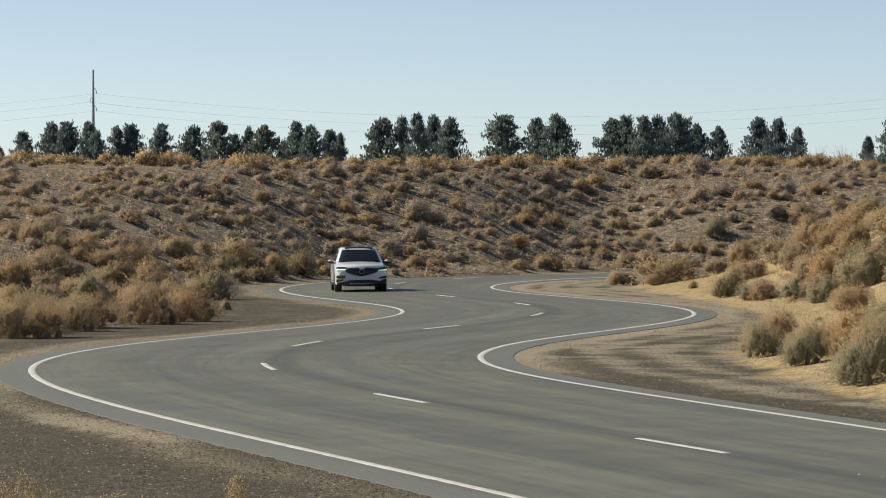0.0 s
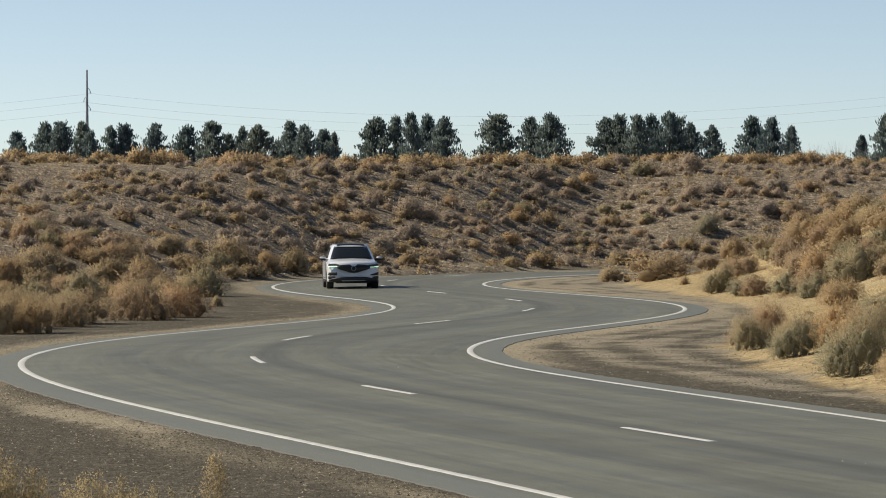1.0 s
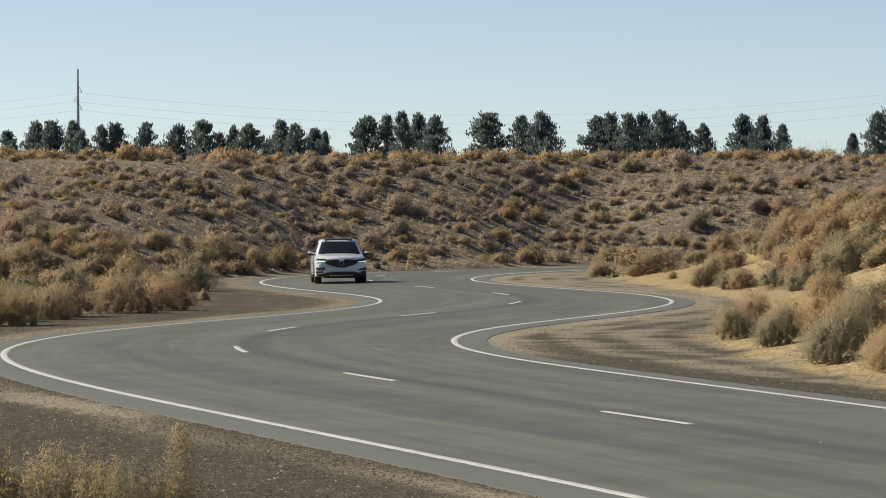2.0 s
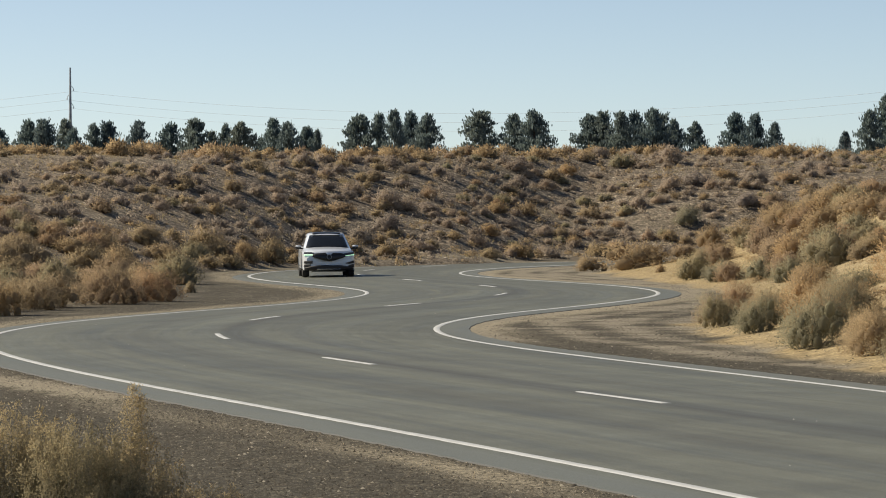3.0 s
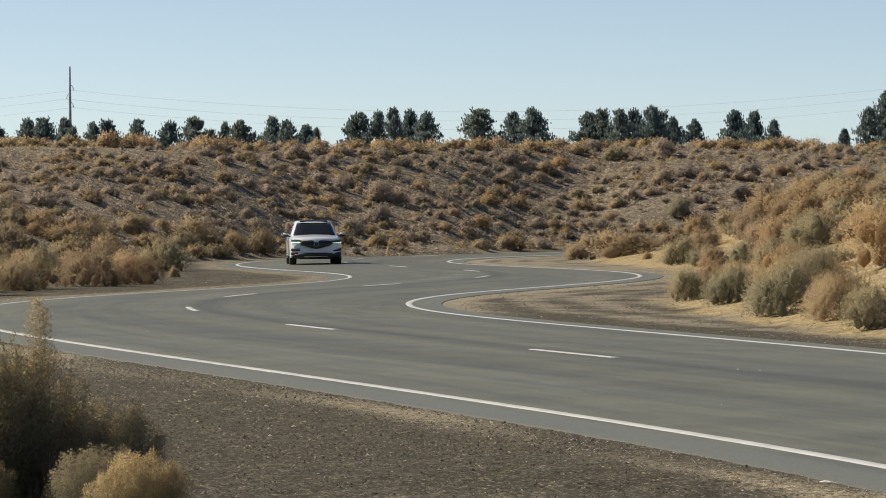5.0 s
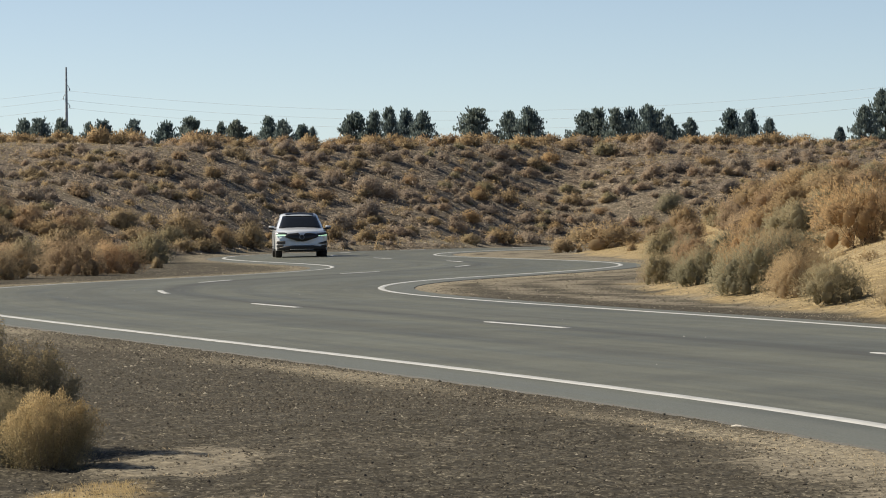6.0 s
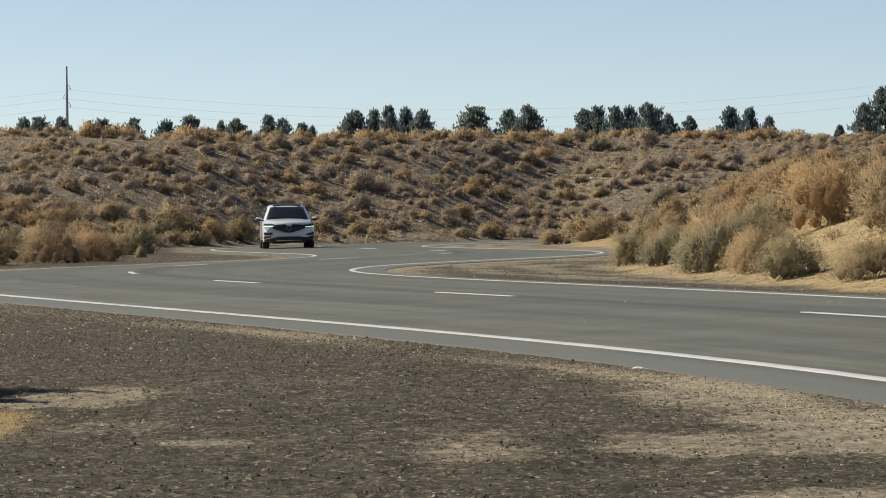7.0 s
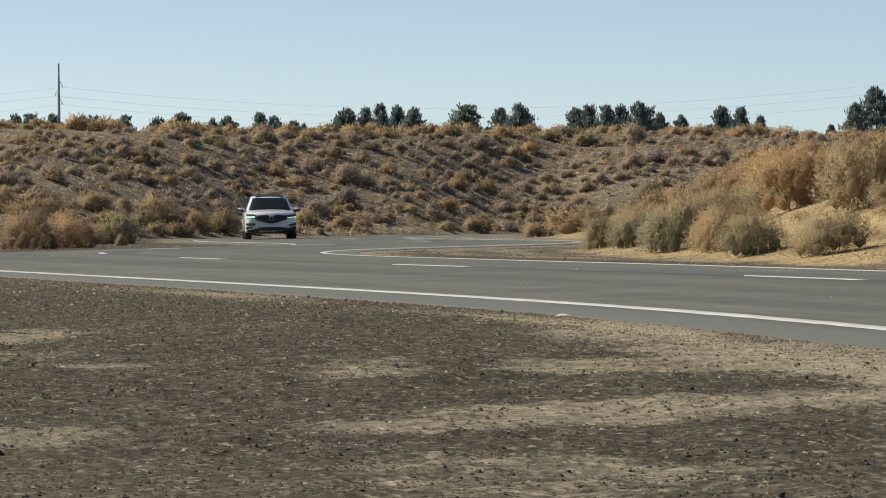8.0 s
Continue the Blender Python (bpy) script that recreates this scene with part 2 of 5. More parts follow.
def spline(control, count):
    """Even points along the uniform cubic B-spline of the control points."""
    c = np.array(control, float)
    u = np.linspace(0, len(c) - 3 - 1e-9, count * 4)
    k, s = u.astype(int), u % 1
    p = ((1 - s) ** 3)[:, None] * c[k] + (3 * s**3 - 6 * s**2 + 4)[:, None] * c[k + 1]
    p = (p + (-3 * s**3 + 3 * s**2 + 3 * s + 1)[:, None] * c[k + 2] + (s**3)[:, None] * c[k + 3]) / 6
    along = np.r_[0, np.cumsum(np.hypot(*np.diff(p, axis=0).T))]
    even = np.linspace(0, along[-1], count)
    return np.c_[np.interp(even, along, p[:, 0]), np.interp(even, along, p[:, 1])]


def sideways(p):
    """The unit normals to the left of a line of points."""
    d = np.gradient(p, axis=0)
    d /= np.linalg.norm(d, axis=1, keepdims=True)
    return np.c_[-d[:, 1], d[:, 0]]


left_line, right_line = spline(LEFT_LINE, 620), spline(RIGHT_LINE, 620)
middle_line = (left_line + right_line) / 2
SHOULDER = 0.66
ragged = 0.022 * np.sin(np.arange(620) * 1.9) * np.sin(np.arange(620) * 0.73) + 0.015 * np.sin(np.arange(620) * 2.7 + 1)
left_edge, right_edge = left_line + (SHOULDER + ragged)[:, None] * sideways(left_line), right_line - (SHOULDER + ragged[::-1])[:, None] * sideways(right_line)

left_out, right_out = sideways(left_edge), -sideways(right_edge)


def nearest(x, y, line):
    """The distance of each place from a line of points, and the number of the nearest point."""
    far, which = np.full(x.shape, 1e9), np.zeros(x.shape, int)
    for n in range(0, len(line), 2):
        d = (x - line[n, 0]) ** 2 + (y - line[n, 1]) ** 2
        which = np.where(d < far, n, which)
        far = np.minimum(d, far)
    way = np.gradient(line, axis=0)
    way /= np.linalg.norm(way, axis=1, keepdims=True)
    u, v = x - line[which, 0], y - line[which, 1]
    run = np.clip(u * way[which, 0] + v * way[which, 1], -0.45, 0.45)
    return np.hypot(u - run * way[which, 0], v - run * way[which, 1]), which


def road_side(x, y):
    """Metres outside the asphalt, negative on it, and how far a place belongs to the left edge."""
    d, n = nearest(x, y, middle_line)
    half = (np.hypot(*(left_edge - right_edge).T) / 2)[n]
    (dl, nl), (dr, nr) = nearest(x, y, left_edge), nearest(x, y, right_edge)
    past_left = (x - left_edge[nl, 0]) * left_out[nl, 0] + (y - left_edge[nl, 1]) * left_out[nl, 1] > 0
    past_right = (x - right_edge[nr, 0]) * right_out[nr, 0] + (y - right_edge[nr, 1]) * right_out[nr, 1] > 0
    inside = ~past_left & ~past_right & (d < half * 1.2)
    return np.where(inside, -np.minimum(dl, dr), np.minimum(dl, dr)), dr**2 / (dl**2 + dr**2 + 1e-9)


def off_road(x, y):
    return road_side(x, y)[0]


# The road's crown: how far the edge lines lie below its middle.
LEFT_DROP, RIGHT_DROP = 0.10, 0.05


def step(a, b, v):
    s = np.clip((v - a) / (b - a), 0, 1)
    return s * s * (3 - 2 * s)


BANK_FOOT = ((-90, -60, -25, -15, -8.6, -5.5, 2, 6, 10, 20, 60, 120), (60, 66, 96, 122, 150, 165, 174, 185, 188, 186, 190, 196))
BANK_RIDGE = ((-90, -60, -13, -7, 1, 6, 15, 20, 40, 120), (128, 142, 187, 194.5, 204, 210, 222, 226, 236, 250))
MOUND_FOOT = ((0, 20, 30, 40, 55, 61, 70, 76, 90, 105, 115, 130, 145, 160, 172), (20, 15.5, 12, 9.0, 6.7, 6.2, 5.7, 6.0, 8.4, 9.3, 9.2, 8.2, 7.3, 8.6, 14))


def mound_in(x, y):
    """Metres inside the foot of the sandy mound on the outside of the bends."""
    return x - np.interp(y, *MOUND_FOOT)


def ripple(x, y, size, seed):
    return (np.sin(x / size + seed + 1.7 * np.sin(y / size * 0.63 + seed)) + np.sin(y / size * 1.13 - seed * 2 + 1.3 * np.sin(x / size * 0.71 + 2 * seed))) / 2


def land(x, y):
    """The height of the ground."""
    x, y = np.asarray(x, float), np.asarray(y, float)
    off, left = road_side(x, y)
    foot, ridge = np.interp(x, *BANK_FOOT), np.interp(x, *BANK_RIDGE)
    s = (y - foot) / (ridge - foot)
    bank = np.interp(s, (-0.6, -0.15, 0, 0.15, 0.33, 0.45, 0.55, 0.75, 0.93, 1.0, 1.15, 3, 20), (0, 0.03, 0.1, 0.5, 1.5, 2.15, 2.75, 4.05, 5.1, 5.3, 5.4, 5.7, 6.0))
    bank = bank + 1.5 * step(8, 15, x) * step(0.1, 0.5, s) * (1 - step(0.6, 1.0, s))
    bank = bank + (0.15 + 0.38 * step(-4, 14, x)) * step(0.6, 1.0, s)
    deep = mound_in(x, y)
    mound = 0.17 * np.clip(deep, 0, 3) + 0.36 * np.clip(deep - 3, 0, 6.5) + 0.05 * np.clip(deep - 9.5, 0, 60)
    mound = mound * (1 - step(140, 172, y)) * step(0, 28, y)
    near = np.interp(off, (0, 0.4, 3, 9, 22, 60), (0, -0.02, -0.05, -0.12, -0.19, -0.3)) * (1 - step(40, 75, y)) * (x < np.interp(y, right_line[:, 1], right_line[:, 0]))
    rough = np.clip(off / 4, 0, 1) * (0.04 * ripple(x, y, 1.3, 1) + 0.05 * ripple(x, y, 3.7, 2) + 0.025 * ripple(x, y, 0.5, 3))
    rough = rough * np.clip(0.25 + s * 2 + np.clip(deep, 0, 4), 0.25, 2.2)
    lip = np.interp(off, (-9, -1.0, -0.5, -0.25, 0.0, 0.6), (-0.12, -0.10, -0.07, -0.03, -0.010, -0.007)) - left * LEFT_DROP * 1.14 - (1 - left) * RIGHT_DROP * 1.14
    return np.maximum(bank, mound) + np.where(off > 0, near + rough, 0) + lip


# ---- building helpers ----
def mesh_of(name, verts, faces, mat, shares=None, smooth=False, normals=None):
    """A mesh from arrays of places and of faces of one size; shares: a number for each place, by name."""
    verts, faces = np.asarray(verts, np.float32), np.asarray(faces, np.int32)
    mesh = bpy.data.meshes.new(name)
    mesh.vertices.add(len(verts))
    mesh.vertices.foreach_set("co", verts.ravel())
    mesh.loops.add(faces.size)
    mesh.loops.foreach_set("vertex_index", faces.ravel())
    mesh.polygons.add(len(faces))
    mesh.polygons.foreach_set("loop_start", np.arange(0, faces.size, faces.shape[1], dtype=np.int32))
    if smooth:
        mesh.polygons.foreach_set("use_smooth", np.ones(len(faces), bool))
    for key, values in (shares or {}).items():
        mesh.attributes.new(key, "FLOAT", "POINT").data.foreach_set("value", np.asarray(values, np.float32))
    mesh.update(calc_edges=True)
    mesh.validate()
    if normals is not None:
        mesh.polygons.foreach_set("use_smooth", np.ones(len(faces), bool))
        mesh.normals_split_custom_set_from_vertices(np.asarray(normals, np.float32))
    mesh.materials.append(mat)
    return mesh


def part(name, bm, mat, parent=None, label="", smooth=False):
    """Links a bmesh as one mesh object under a thing or under a part."""
    mesh = bpy.data.meshes.new(name)
    bm.to_mesh(mesh)
    bm.free()
    mesh.materials.append(mat)
    if smooth:
        for p in mesh.polygons:
            p.use_smooth = True
    ob = new(name, mesh)
    ob.parent = parent
    return tagged(ob, label)


def piece(name, mesh, parent=None, label=""):
    ob = new(name, mesh)
    ob.parent = parent
    return tagged(ob, label)


# ---- ground ----
def graded(breaks):
    """Numbers from stretch to stretch: (start, step), ..., (end, 0)."""
    out = []
    for (a, s), (b, _) in zip(breaks, breaks[1:]):
        out += list(np.linspace(a, b, max(1, round(abs(b - a) / s)), endpoint=False))
    return np.array(out + [breaks[-1][0]])


# Pale silt on the near verge: middle, half lengths, lean and strength.
SILT = ((4.55, 17.6, 0.75, 2.2, 0.0, 0.8), (4.9, 15.6, 0.5, 2.0, 0.0, 1.0), (3.95, 13.0, 1.1, 0.75, 0.35, 0.78), (3.1, 11.9, 0.8, 0.5, 0.4, 0.62), (3.7, 16.6, 0.55, 1.2, 0.0, 0.6),
        (3.1, 9.4, 0.5, 1.0, 0.0, 0.42), (2.55, 16.5, 0.28, 1.4, 0.0, 0.38), (1.5, 11.4, 0.4, 0.9, 0.0, 0.55), (0.15, 22.0, 0.5, 1.3, 0.0, 0.6), (0.7, 18.8, 0.4, 0.7, 0.0, 0.36),
        (1.25, 17.2, 0.3, 0.4, 0.0, 0.6), (-4.75, 51.2, 1.5, 1.2, -2.6, 1.0), (-5.5, 52.6, 0.7, 1.0, -2.6, 1.0), (4.1, 21.3, 0.6, 2.2, 0.0, 0.75))


def silt_at(x, y):
    """How far pale silt covers the dark grit."""
    silt = np.zeros(np.shape(x))
    ragged = 0.16 * ripple(x, y, 0.11, 2) + 0.25 * ripple(x, y, 0.41, 6) + 0.15 * ripple(x, y, 0.23, 4)
    for cx, cy, rx, ry, lean, strong in SILT:
        u, v = x - cx, y - cy - lean * (x - cx)
        silt = np.maximum(silt, strong * np.clip(2.1 - 1.7 * np.hypot(u / rx, v / ry) + ragged, 0, 1))
    return silt


def strip_at(x, y):
    """How far a strip of straw and pale chaff covers the soil along the near edge of the asphalt."""
    off, west = road_side(x, y)
    strip = np.clip(1.2 - np.abs(off - 0.42 - 0.14 * ripple(x, y, 2.1, 7)) / (0.32 + 0.14 * ripple(x, y, 1.4, 2)), 0, 1)
    return strip * step(0.55, 0.65, west) * (1 - step(34, 42, y)) * np.clip(0.7 + 0.7 * ripple(x, y, 2.7, 1), 0.1, 1)


def clods(x, y):
    """Small uneven lumps of the near soil."""
    return 0.010 * ripple(x, y, 0.062, 4) + 0.009 * ripple(x + 0.4 * y, y - 0.3 * x, 0.039, 9) + 0.012 * ripple(x, y, 0.15, 1) * (1 + ripple(x, y, 0.9, 3))


def make_ground():
    gx = graded([(-3000, 450), (-300, 60), (-60, 6), (-24, 0.7), (-11, 0.33), (-2.6, 0.09), (6.2, 0.25), (12, 0.4), (26, 3), (60, 40), (300, 450), (3000, 0)])
    gy = graded([(-1500, 300), (-60, 8), (-4, 0.6), (7, 0.10), (20, 0.16), (27, 0.3), (44, 0.45), (90, 0.8), (240, 4), (300, 30), (600, 200), (4400, 0)])
    x, y = np.meshgrid(gx, gy)
    off, west = road_side(x, y)
    east = 1 - 0.75 * step(0.5, 0.6, west) * step(60, 75, y)
    z = land(x, y)
    rows, cols = x.shape
    at = np.arange(rows * cols).reshape(rows, cols)
    faces = np.stack([at[:-1, :-1], at[:-1, 1:], at[1:, 1:], at[1:, :-1]], -1).reshape(-1, 4)
    foot, ridge = np.interp(x, *BANK_FOOT), np.interp(x, *BANK_RIDGE)
    bank = step(-0.1, 0.12, (y - foot) / (ridge - foot))
    sand = step(-0.35, 0.35, mound_in(x, y) + 0.30 * ripple(x, y, 1.1, 5) + 0.2 * ripple(x, y, 0.37, 3)) * (1 - step(150, 176, y)) * step(20, 30, y)
    sand = np.maximum(sand, np.clip(2.0 - 1.6 * np.hypot((x + 0.1) / 0.34, (y - 18.6) / 1.8) + 0.3 * ripple(x, y, 0.11, 3), 0, 1))
    straw = np.clip(1 - np.abs(off - 0.55 - 0.3 * ripple(x, y, 2.3, 4)) / 0.6, 0, 1) * (off > -0.6) * (0.12 + 0.88 * step(36, 50, y)) * (1 - step(0.5, 0.4, west) * (1 - step(64, 76, y))) + 0.5 * np.clip(ripple(x, y, 4.0, 6) - 0.35, 0, 1)
    arcs = 0.35 * np.sin(off * 4.6 + 1.2 * ripple(x, y, 2.2, 4)) + 0.3 * ripple(x, y, 1.6, 3) + 0.3 * ripple(x, y, 0.5, 5) + 0.3 * ripple(x * 0.5, y, 0.33, 7) + 0.2 * ripple(x, y, 0.17, 1)
    right_side = step(0.5, 0.4, west)
    brown = right_side * step(-3.6, -2.0, mound_in(x, y) + 0.5 * ripple(x, y, 1.7, 6) + 0.25 * ripple(x, y, 0.6, 2)) * (1 - step(104, 112, y))
    beside = 1 - right_side * (1 - step(0.5, 1.5, off + 0.3 * ripple(x, y, 1.2, 8))) * (1 - step(68, 80, y))
    silt = np.maximum(silt_at(x, y), np.clip((0.58 + 0.15 * right_side + arcs) * (1 - 0.42 * brown), 0, 1) * (right_side * step(40, 48, y) + (1 - right_side) * step(58, 68, y)) * step(-0.5, 0.0, off) * (1 - bank) * east * beside)
    silt = np.maximum(silt, np.clip(1.5 - np.abs(off - 0.1) / (0.5 + 0.25 * ripple(x, y, 1.9, 2)), 0, 1) * np.where(west > 0.5, step(57, 66, y), step(42, 56, y)) * (0.4 + 0.6 * east) * (1 - step(0.5, 0.4, west) * (1 - step(62, 72, y))))
    straw = np.maximum(straw, strip_at(x, y))
    z = z + clods(x, y) * step(0.1, 0.8, off) * (1 - step(24, 30, y)) * step(4, 7, y)
    mesh = mesh_of("ground", np.stack([x, y, z], -1).reshape(-1, 3), faces, SOIL, {"bank": bank.ravel(), "sand": sand.ravel(), "straw": straw.ravel(), "silt": silt.ravel()}, True)
    return tagged(new("ground", mesh), "grey-brown desert soil with grit, pale silt and sand", "ground", kind="structure")


ground = make_ground()


# ---- road ----
def crown(s):
    """The height of the road's surface, from the left edge (0) to the right (1)."""
    v = np.asarray(s, float) * 2 - 1
    return np.where(v < 0, -LEFT_DROP, -RIGHT_DROP) * np.abs(v) ** 1.6 * 1.14


def ribbon(name, a, b, za, zb, mat):
    """A painted band between two lines of points, 4 mm thick, with sloping sides."""
    n = len(a)
    wide = (a - b) * 0.2
    verts = np.concatenate([np.c_[a, za + 0.003], np.c_[b, zb + 0.003], np.c_[a + wide, za - 0.006], np.c_[b - wide, zb - 0.006]])
    i = np.arange(n - 1)
    up = np.stack([i, i + n, i + n + 1, i + 1], -1)
    side_a, side_b = np.stack([i + 2 * n, i, i + 1, i + 2 * n + 1], -1), np.stack([i + n, i + 3 * n, i + 3 * n + 1, i + n + 1], -1)
    ends = np.array([[0, 2 * n, 3 * n, n], [n - 1, 2 * n - 1, 4 * n - 1, 3 * n - 1]])
    return mesh_of(name, verts, np.concatenate([up, side_a, side_b, ends]), mat)


def make_road():
    cross = np.linspace(0, 1, 45)
    p = left_edge[:, None] * (1 - cross[None, :, None]) + right_edge[:, None] * cross[None, :, None]
    rows, cols = p.shape[:2]
    along = np.r_[0, np.cumsum(np.hypot(*np.diff(middle_line, axis=0).T))]
    z = np.repeat(crown(cross)[None], rows, 0)
    at = np.arange(rows * cols).reshape(rows, cols)
    faces = np.stack([at[:-1, :-1], at[:-1, 1:], at[1:, 1:], at[1:, :-1]], -1).reshape(-1, 4)
    verts = np.concatenate([p, z[..., None]], -1).reshape(-1, 3)
    # the skirts at both edges
    k = len(verts)
    low = np.concatenate([np.c_[left_edge + 0.12 * sideways(left_edge), np.full(rows, -0.28)], np.c_[right_edge - 0.12 * sideways(right_edge), np.full(rows, -0.28)]])
    top = np.concatenate([verts.reshape(rows, cols, 3)[:, 0], verts.reshape(rows, cols, 3)[:, -1]])
    i = np.arange(rows - 1)
    skirt = np.concatenate([np.stack([k + i, k + 2 * rows + i, k + 2 * rows + i + 1, k + i + 1], -1), np.stack([k + rows + i + 1, k + 3 * rows + i + 1, k + 3 * rows + i, k + rows + i], -1)])
    across = cross[None] * np.hypot(*(left_edge - right_edge).T)[:, None]
    half = across - across[:, -1:] / 2
    worn = np.clip(np.maximum(1.3 - np.abs(half - 0.3) / 0.32, 0.55 - np.abs(np.abs(half) - 1.7) / 0.9), 0, 1)
    shoulder = np.clip((np.abs(half) - across[:, -1:] / 2 + SHOULDER - 0.05) / 0.12, 0, 1)
    # the skirts borrow the worn share for an even dark tone
    rest = 4 * rows
    mesh = mesh_of("road", np.concatenate([verts, top, low]), np.concatenate([faces, skirt]), ASPHALT, {"worn": np.r_[worn.ravel(), np.full(rest, 3.0)], "shoulder": np.r_[shoulder.ravel(), np.zeros(rest)]}, True)
    uv = np.concatenate([np.stack([across, np.repeat(along[:, None], cols, 1)], -1).reshape(-1, 2), np.zeros((rest, 2))])
    which = np.zeros(len(mesh.loops), np.int32)
    mesh.loops.foreach_get("vertex_index", which)
    mesh.uv_layers.new(name="lane").data.foreach_set("uv", uv[which].astype(np.float32).ravel())
    ob = tagged(new("road", mesh), "worn grey asphalt road with winding white lines", "road", kind="structure")

    def height(points):
        gaps = []
        for edge in (left_edge, right_edge):
            n = nearest(points[:, 0], points[:, 1], edge)[1]
            gaps.append(np.abs(((points - edge[n]) * sideways(edge)[n]).sum(1)))
        return crown(gaps[0] / (gaps[0] + gaps[1])) + 0.002

    for line in (left_line, right_line):
        n = sideways(line) * 0.052
        piece("edge_line", ribbon("edge_line", line + n, line - n, height(line + n), height(line - n), ROAD_PAINT), ob)
    middle = spline(MIDDLE_LINE, 2400)
    run = np.r_[0, np.cumsum(np.hypot(*np.diff(middle, axis=0).T))]
    start = run[np.argmin(np.hypot(middle[:, 0] - 3.39, middle[:, 1] - 43.26))]
    for n in range(-4, 12):
        inside = (run >= start + 12.19 * n) & (run <= start + 12.19 * n + 3.05)
        if inside.sum() > 6:
            dash = middle[inside]
            side = sideways(dash) * 0.048
            piece("lane_dash", ribbon("lane_dash", dash + side, dash - side, height(dash + side), height(dash - side), ROAD_PAINT), ob)
    return ob


road = make_road()


# ---- brush, grass and stones ----
def blades_of(rng, count, length, width, lobes, puff=2):
    """Fine leaves and twig ends of a bush of radius one, that radiate from its lumps: places, faces, how far each is
    towards the outside and the top, and soft normals.
    """
    centre, radius = lobes
    twigs = count // puff
    which = rng.choice(len(radius), twigs, p=radius**2 / (radius**2).sum())
    way = rng.normal(size=(twigs, 3))
    way[:, 2] = np.abs(way[:, 2]) - 0.9 * rng.random(twigs)
    way /= np.linalg.norm(way, axis=1, keepdims=True)
    depth = rng.random(twigs) ** 0.42
    tip = centre[which] + way * (radius[which] * (0.25 + 0.75 * depth))[:, None]
    tip[:, 2] = np.where(tip[:, 2] < 0.02, 0.25 * rng.random(twigs) ** 2, tip[:, 2])
    grow = way * 0.7 + tip * (0.7, 0.7, 0.4) + (0, 0, 0.3)
    grow /= np.linalg.norm(grow, axis=1, keepdims=True)
    base = np.repeat(tip, puff, 0) + rng.normal(size=(twigs * puff, 3)) * length * 0.45
    base[:, 2] = np.maximum(base[:, 2], 0.0)
    n = len(base)
    out = np.repeat(grow, puff, 0) + rng.normal(size=(n, 3)) * 0.42
    out /= np.linalg.norm(out, axis=1, keepdims=True)
    long = length * (0.6 + 0.8 * rng.random(n)) * np.where(rng.random(n) < 0.05, 1.7, 1.0)
    side = np.cross(out, rng.normal(size=(n, 3)))
    side /= np.linalg.norm(side, axis=1, keepdims=True)
    side *= (width * (0.6 + 0.8 * rng.random(n)))[:, None] / 2
    verts = np.stack([base - side, base + side, base + out * long[:, None]], 1)
    # leaves face outwards and are shaded as one soft mass
    puffed = np.repeat(way, puff, 0) * 0.6 + base * (0.8, 0.8, 0.5) + rng.normal(size=(n, 3)) * 0.14 + (0, 0, 0.1)
    puffed /= np.linalg.norm(puffed, axis=1, keepdims=True)
    facing = (np.cross(verts[:, 1] - verts[:, 0], verts[:, 2] - verts[:, 0]) * puffed).sum(1) < 0
    verts[facing] = verts[facing][:, [1, 0, 2]]
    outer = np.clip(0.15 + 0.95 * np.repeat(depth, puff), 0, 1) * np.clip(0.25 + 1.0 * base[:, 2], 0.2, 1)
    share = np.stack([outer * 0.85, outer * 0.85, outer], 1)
    return verts.reshape(-1, 3), np.arange(n * 3).reshape(-1, 3), share.ravel(), np.repeat(puffed, 3, 0)


ICO = bmesh.new()
bmesh.ops.create_icosphere(ICO, subdivisions=1, radius=1.0)
ICO_VERTS, ICO_FACES = np.array([v.co[:] for v in ICO.verts]), np.array([[v.index for v in f.verts] for f in ICO.faces])
ICO.free()


def core_of(rng, lobes, shrink=0.44):
    """The dense inside of a bush: uneven lumps without the faces that lie inside one another or underground."""
    centre, radius = lobes
    verts, faces, soft, k = [], [], [], 0
    for n, (c, r) in enumerate(zip(centre, radius)):
        v = c + ICO_VERTS * (r * shrink * (0.86 + 0.28 * rng.random((len(ICO_VERTS), 1))))
        v[:, 2] = np.maximum(v[:, 2], -0.04)
        mid = v[ICO_FACES].mean(1)
        keep = mid[:, 2] > -0.02
        for m, (c2, r2) in enumerate(zip(centre, radius)):
            if m != n:
                keep &= np.linalg.norm(mid - c2, axis=1) > r2 * shrink * 0.8
        verts.append(v)
        faces.append(ICO_FACES[keep] + k)
        soft.append(ICO_VERTS * 0.8 + v * (0.5, 0.5, 0.3) + rng.normal(size=v.shape) * 0.10)
        k += len(v)
    verts, faces, soft = np.concatenate(verts), np.concatenate(faces), np.concatenate(soft)
    used = np.unique(faces)
    where = np.zeros(len(verts), int)
    where[used] = np.arange(len(used))
    soft = soft[used] / np.linalg.norm(soft[used], axis=1, keepdims=True)
    # tip share rises with height, so the lumps are darker near the ground
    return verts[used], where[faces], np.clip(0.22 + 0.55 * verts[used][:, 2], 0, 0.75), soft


def joined(a, b):
    """Two lots of places, faces, shares and normals as one."""
    return np.concatenate([a[0], b[0]]), np.concatenate([a[1], b[1] + len(a[0])]), np.concatenate([a[2], b[2]]), np.concatenate([a[3], b[3]])


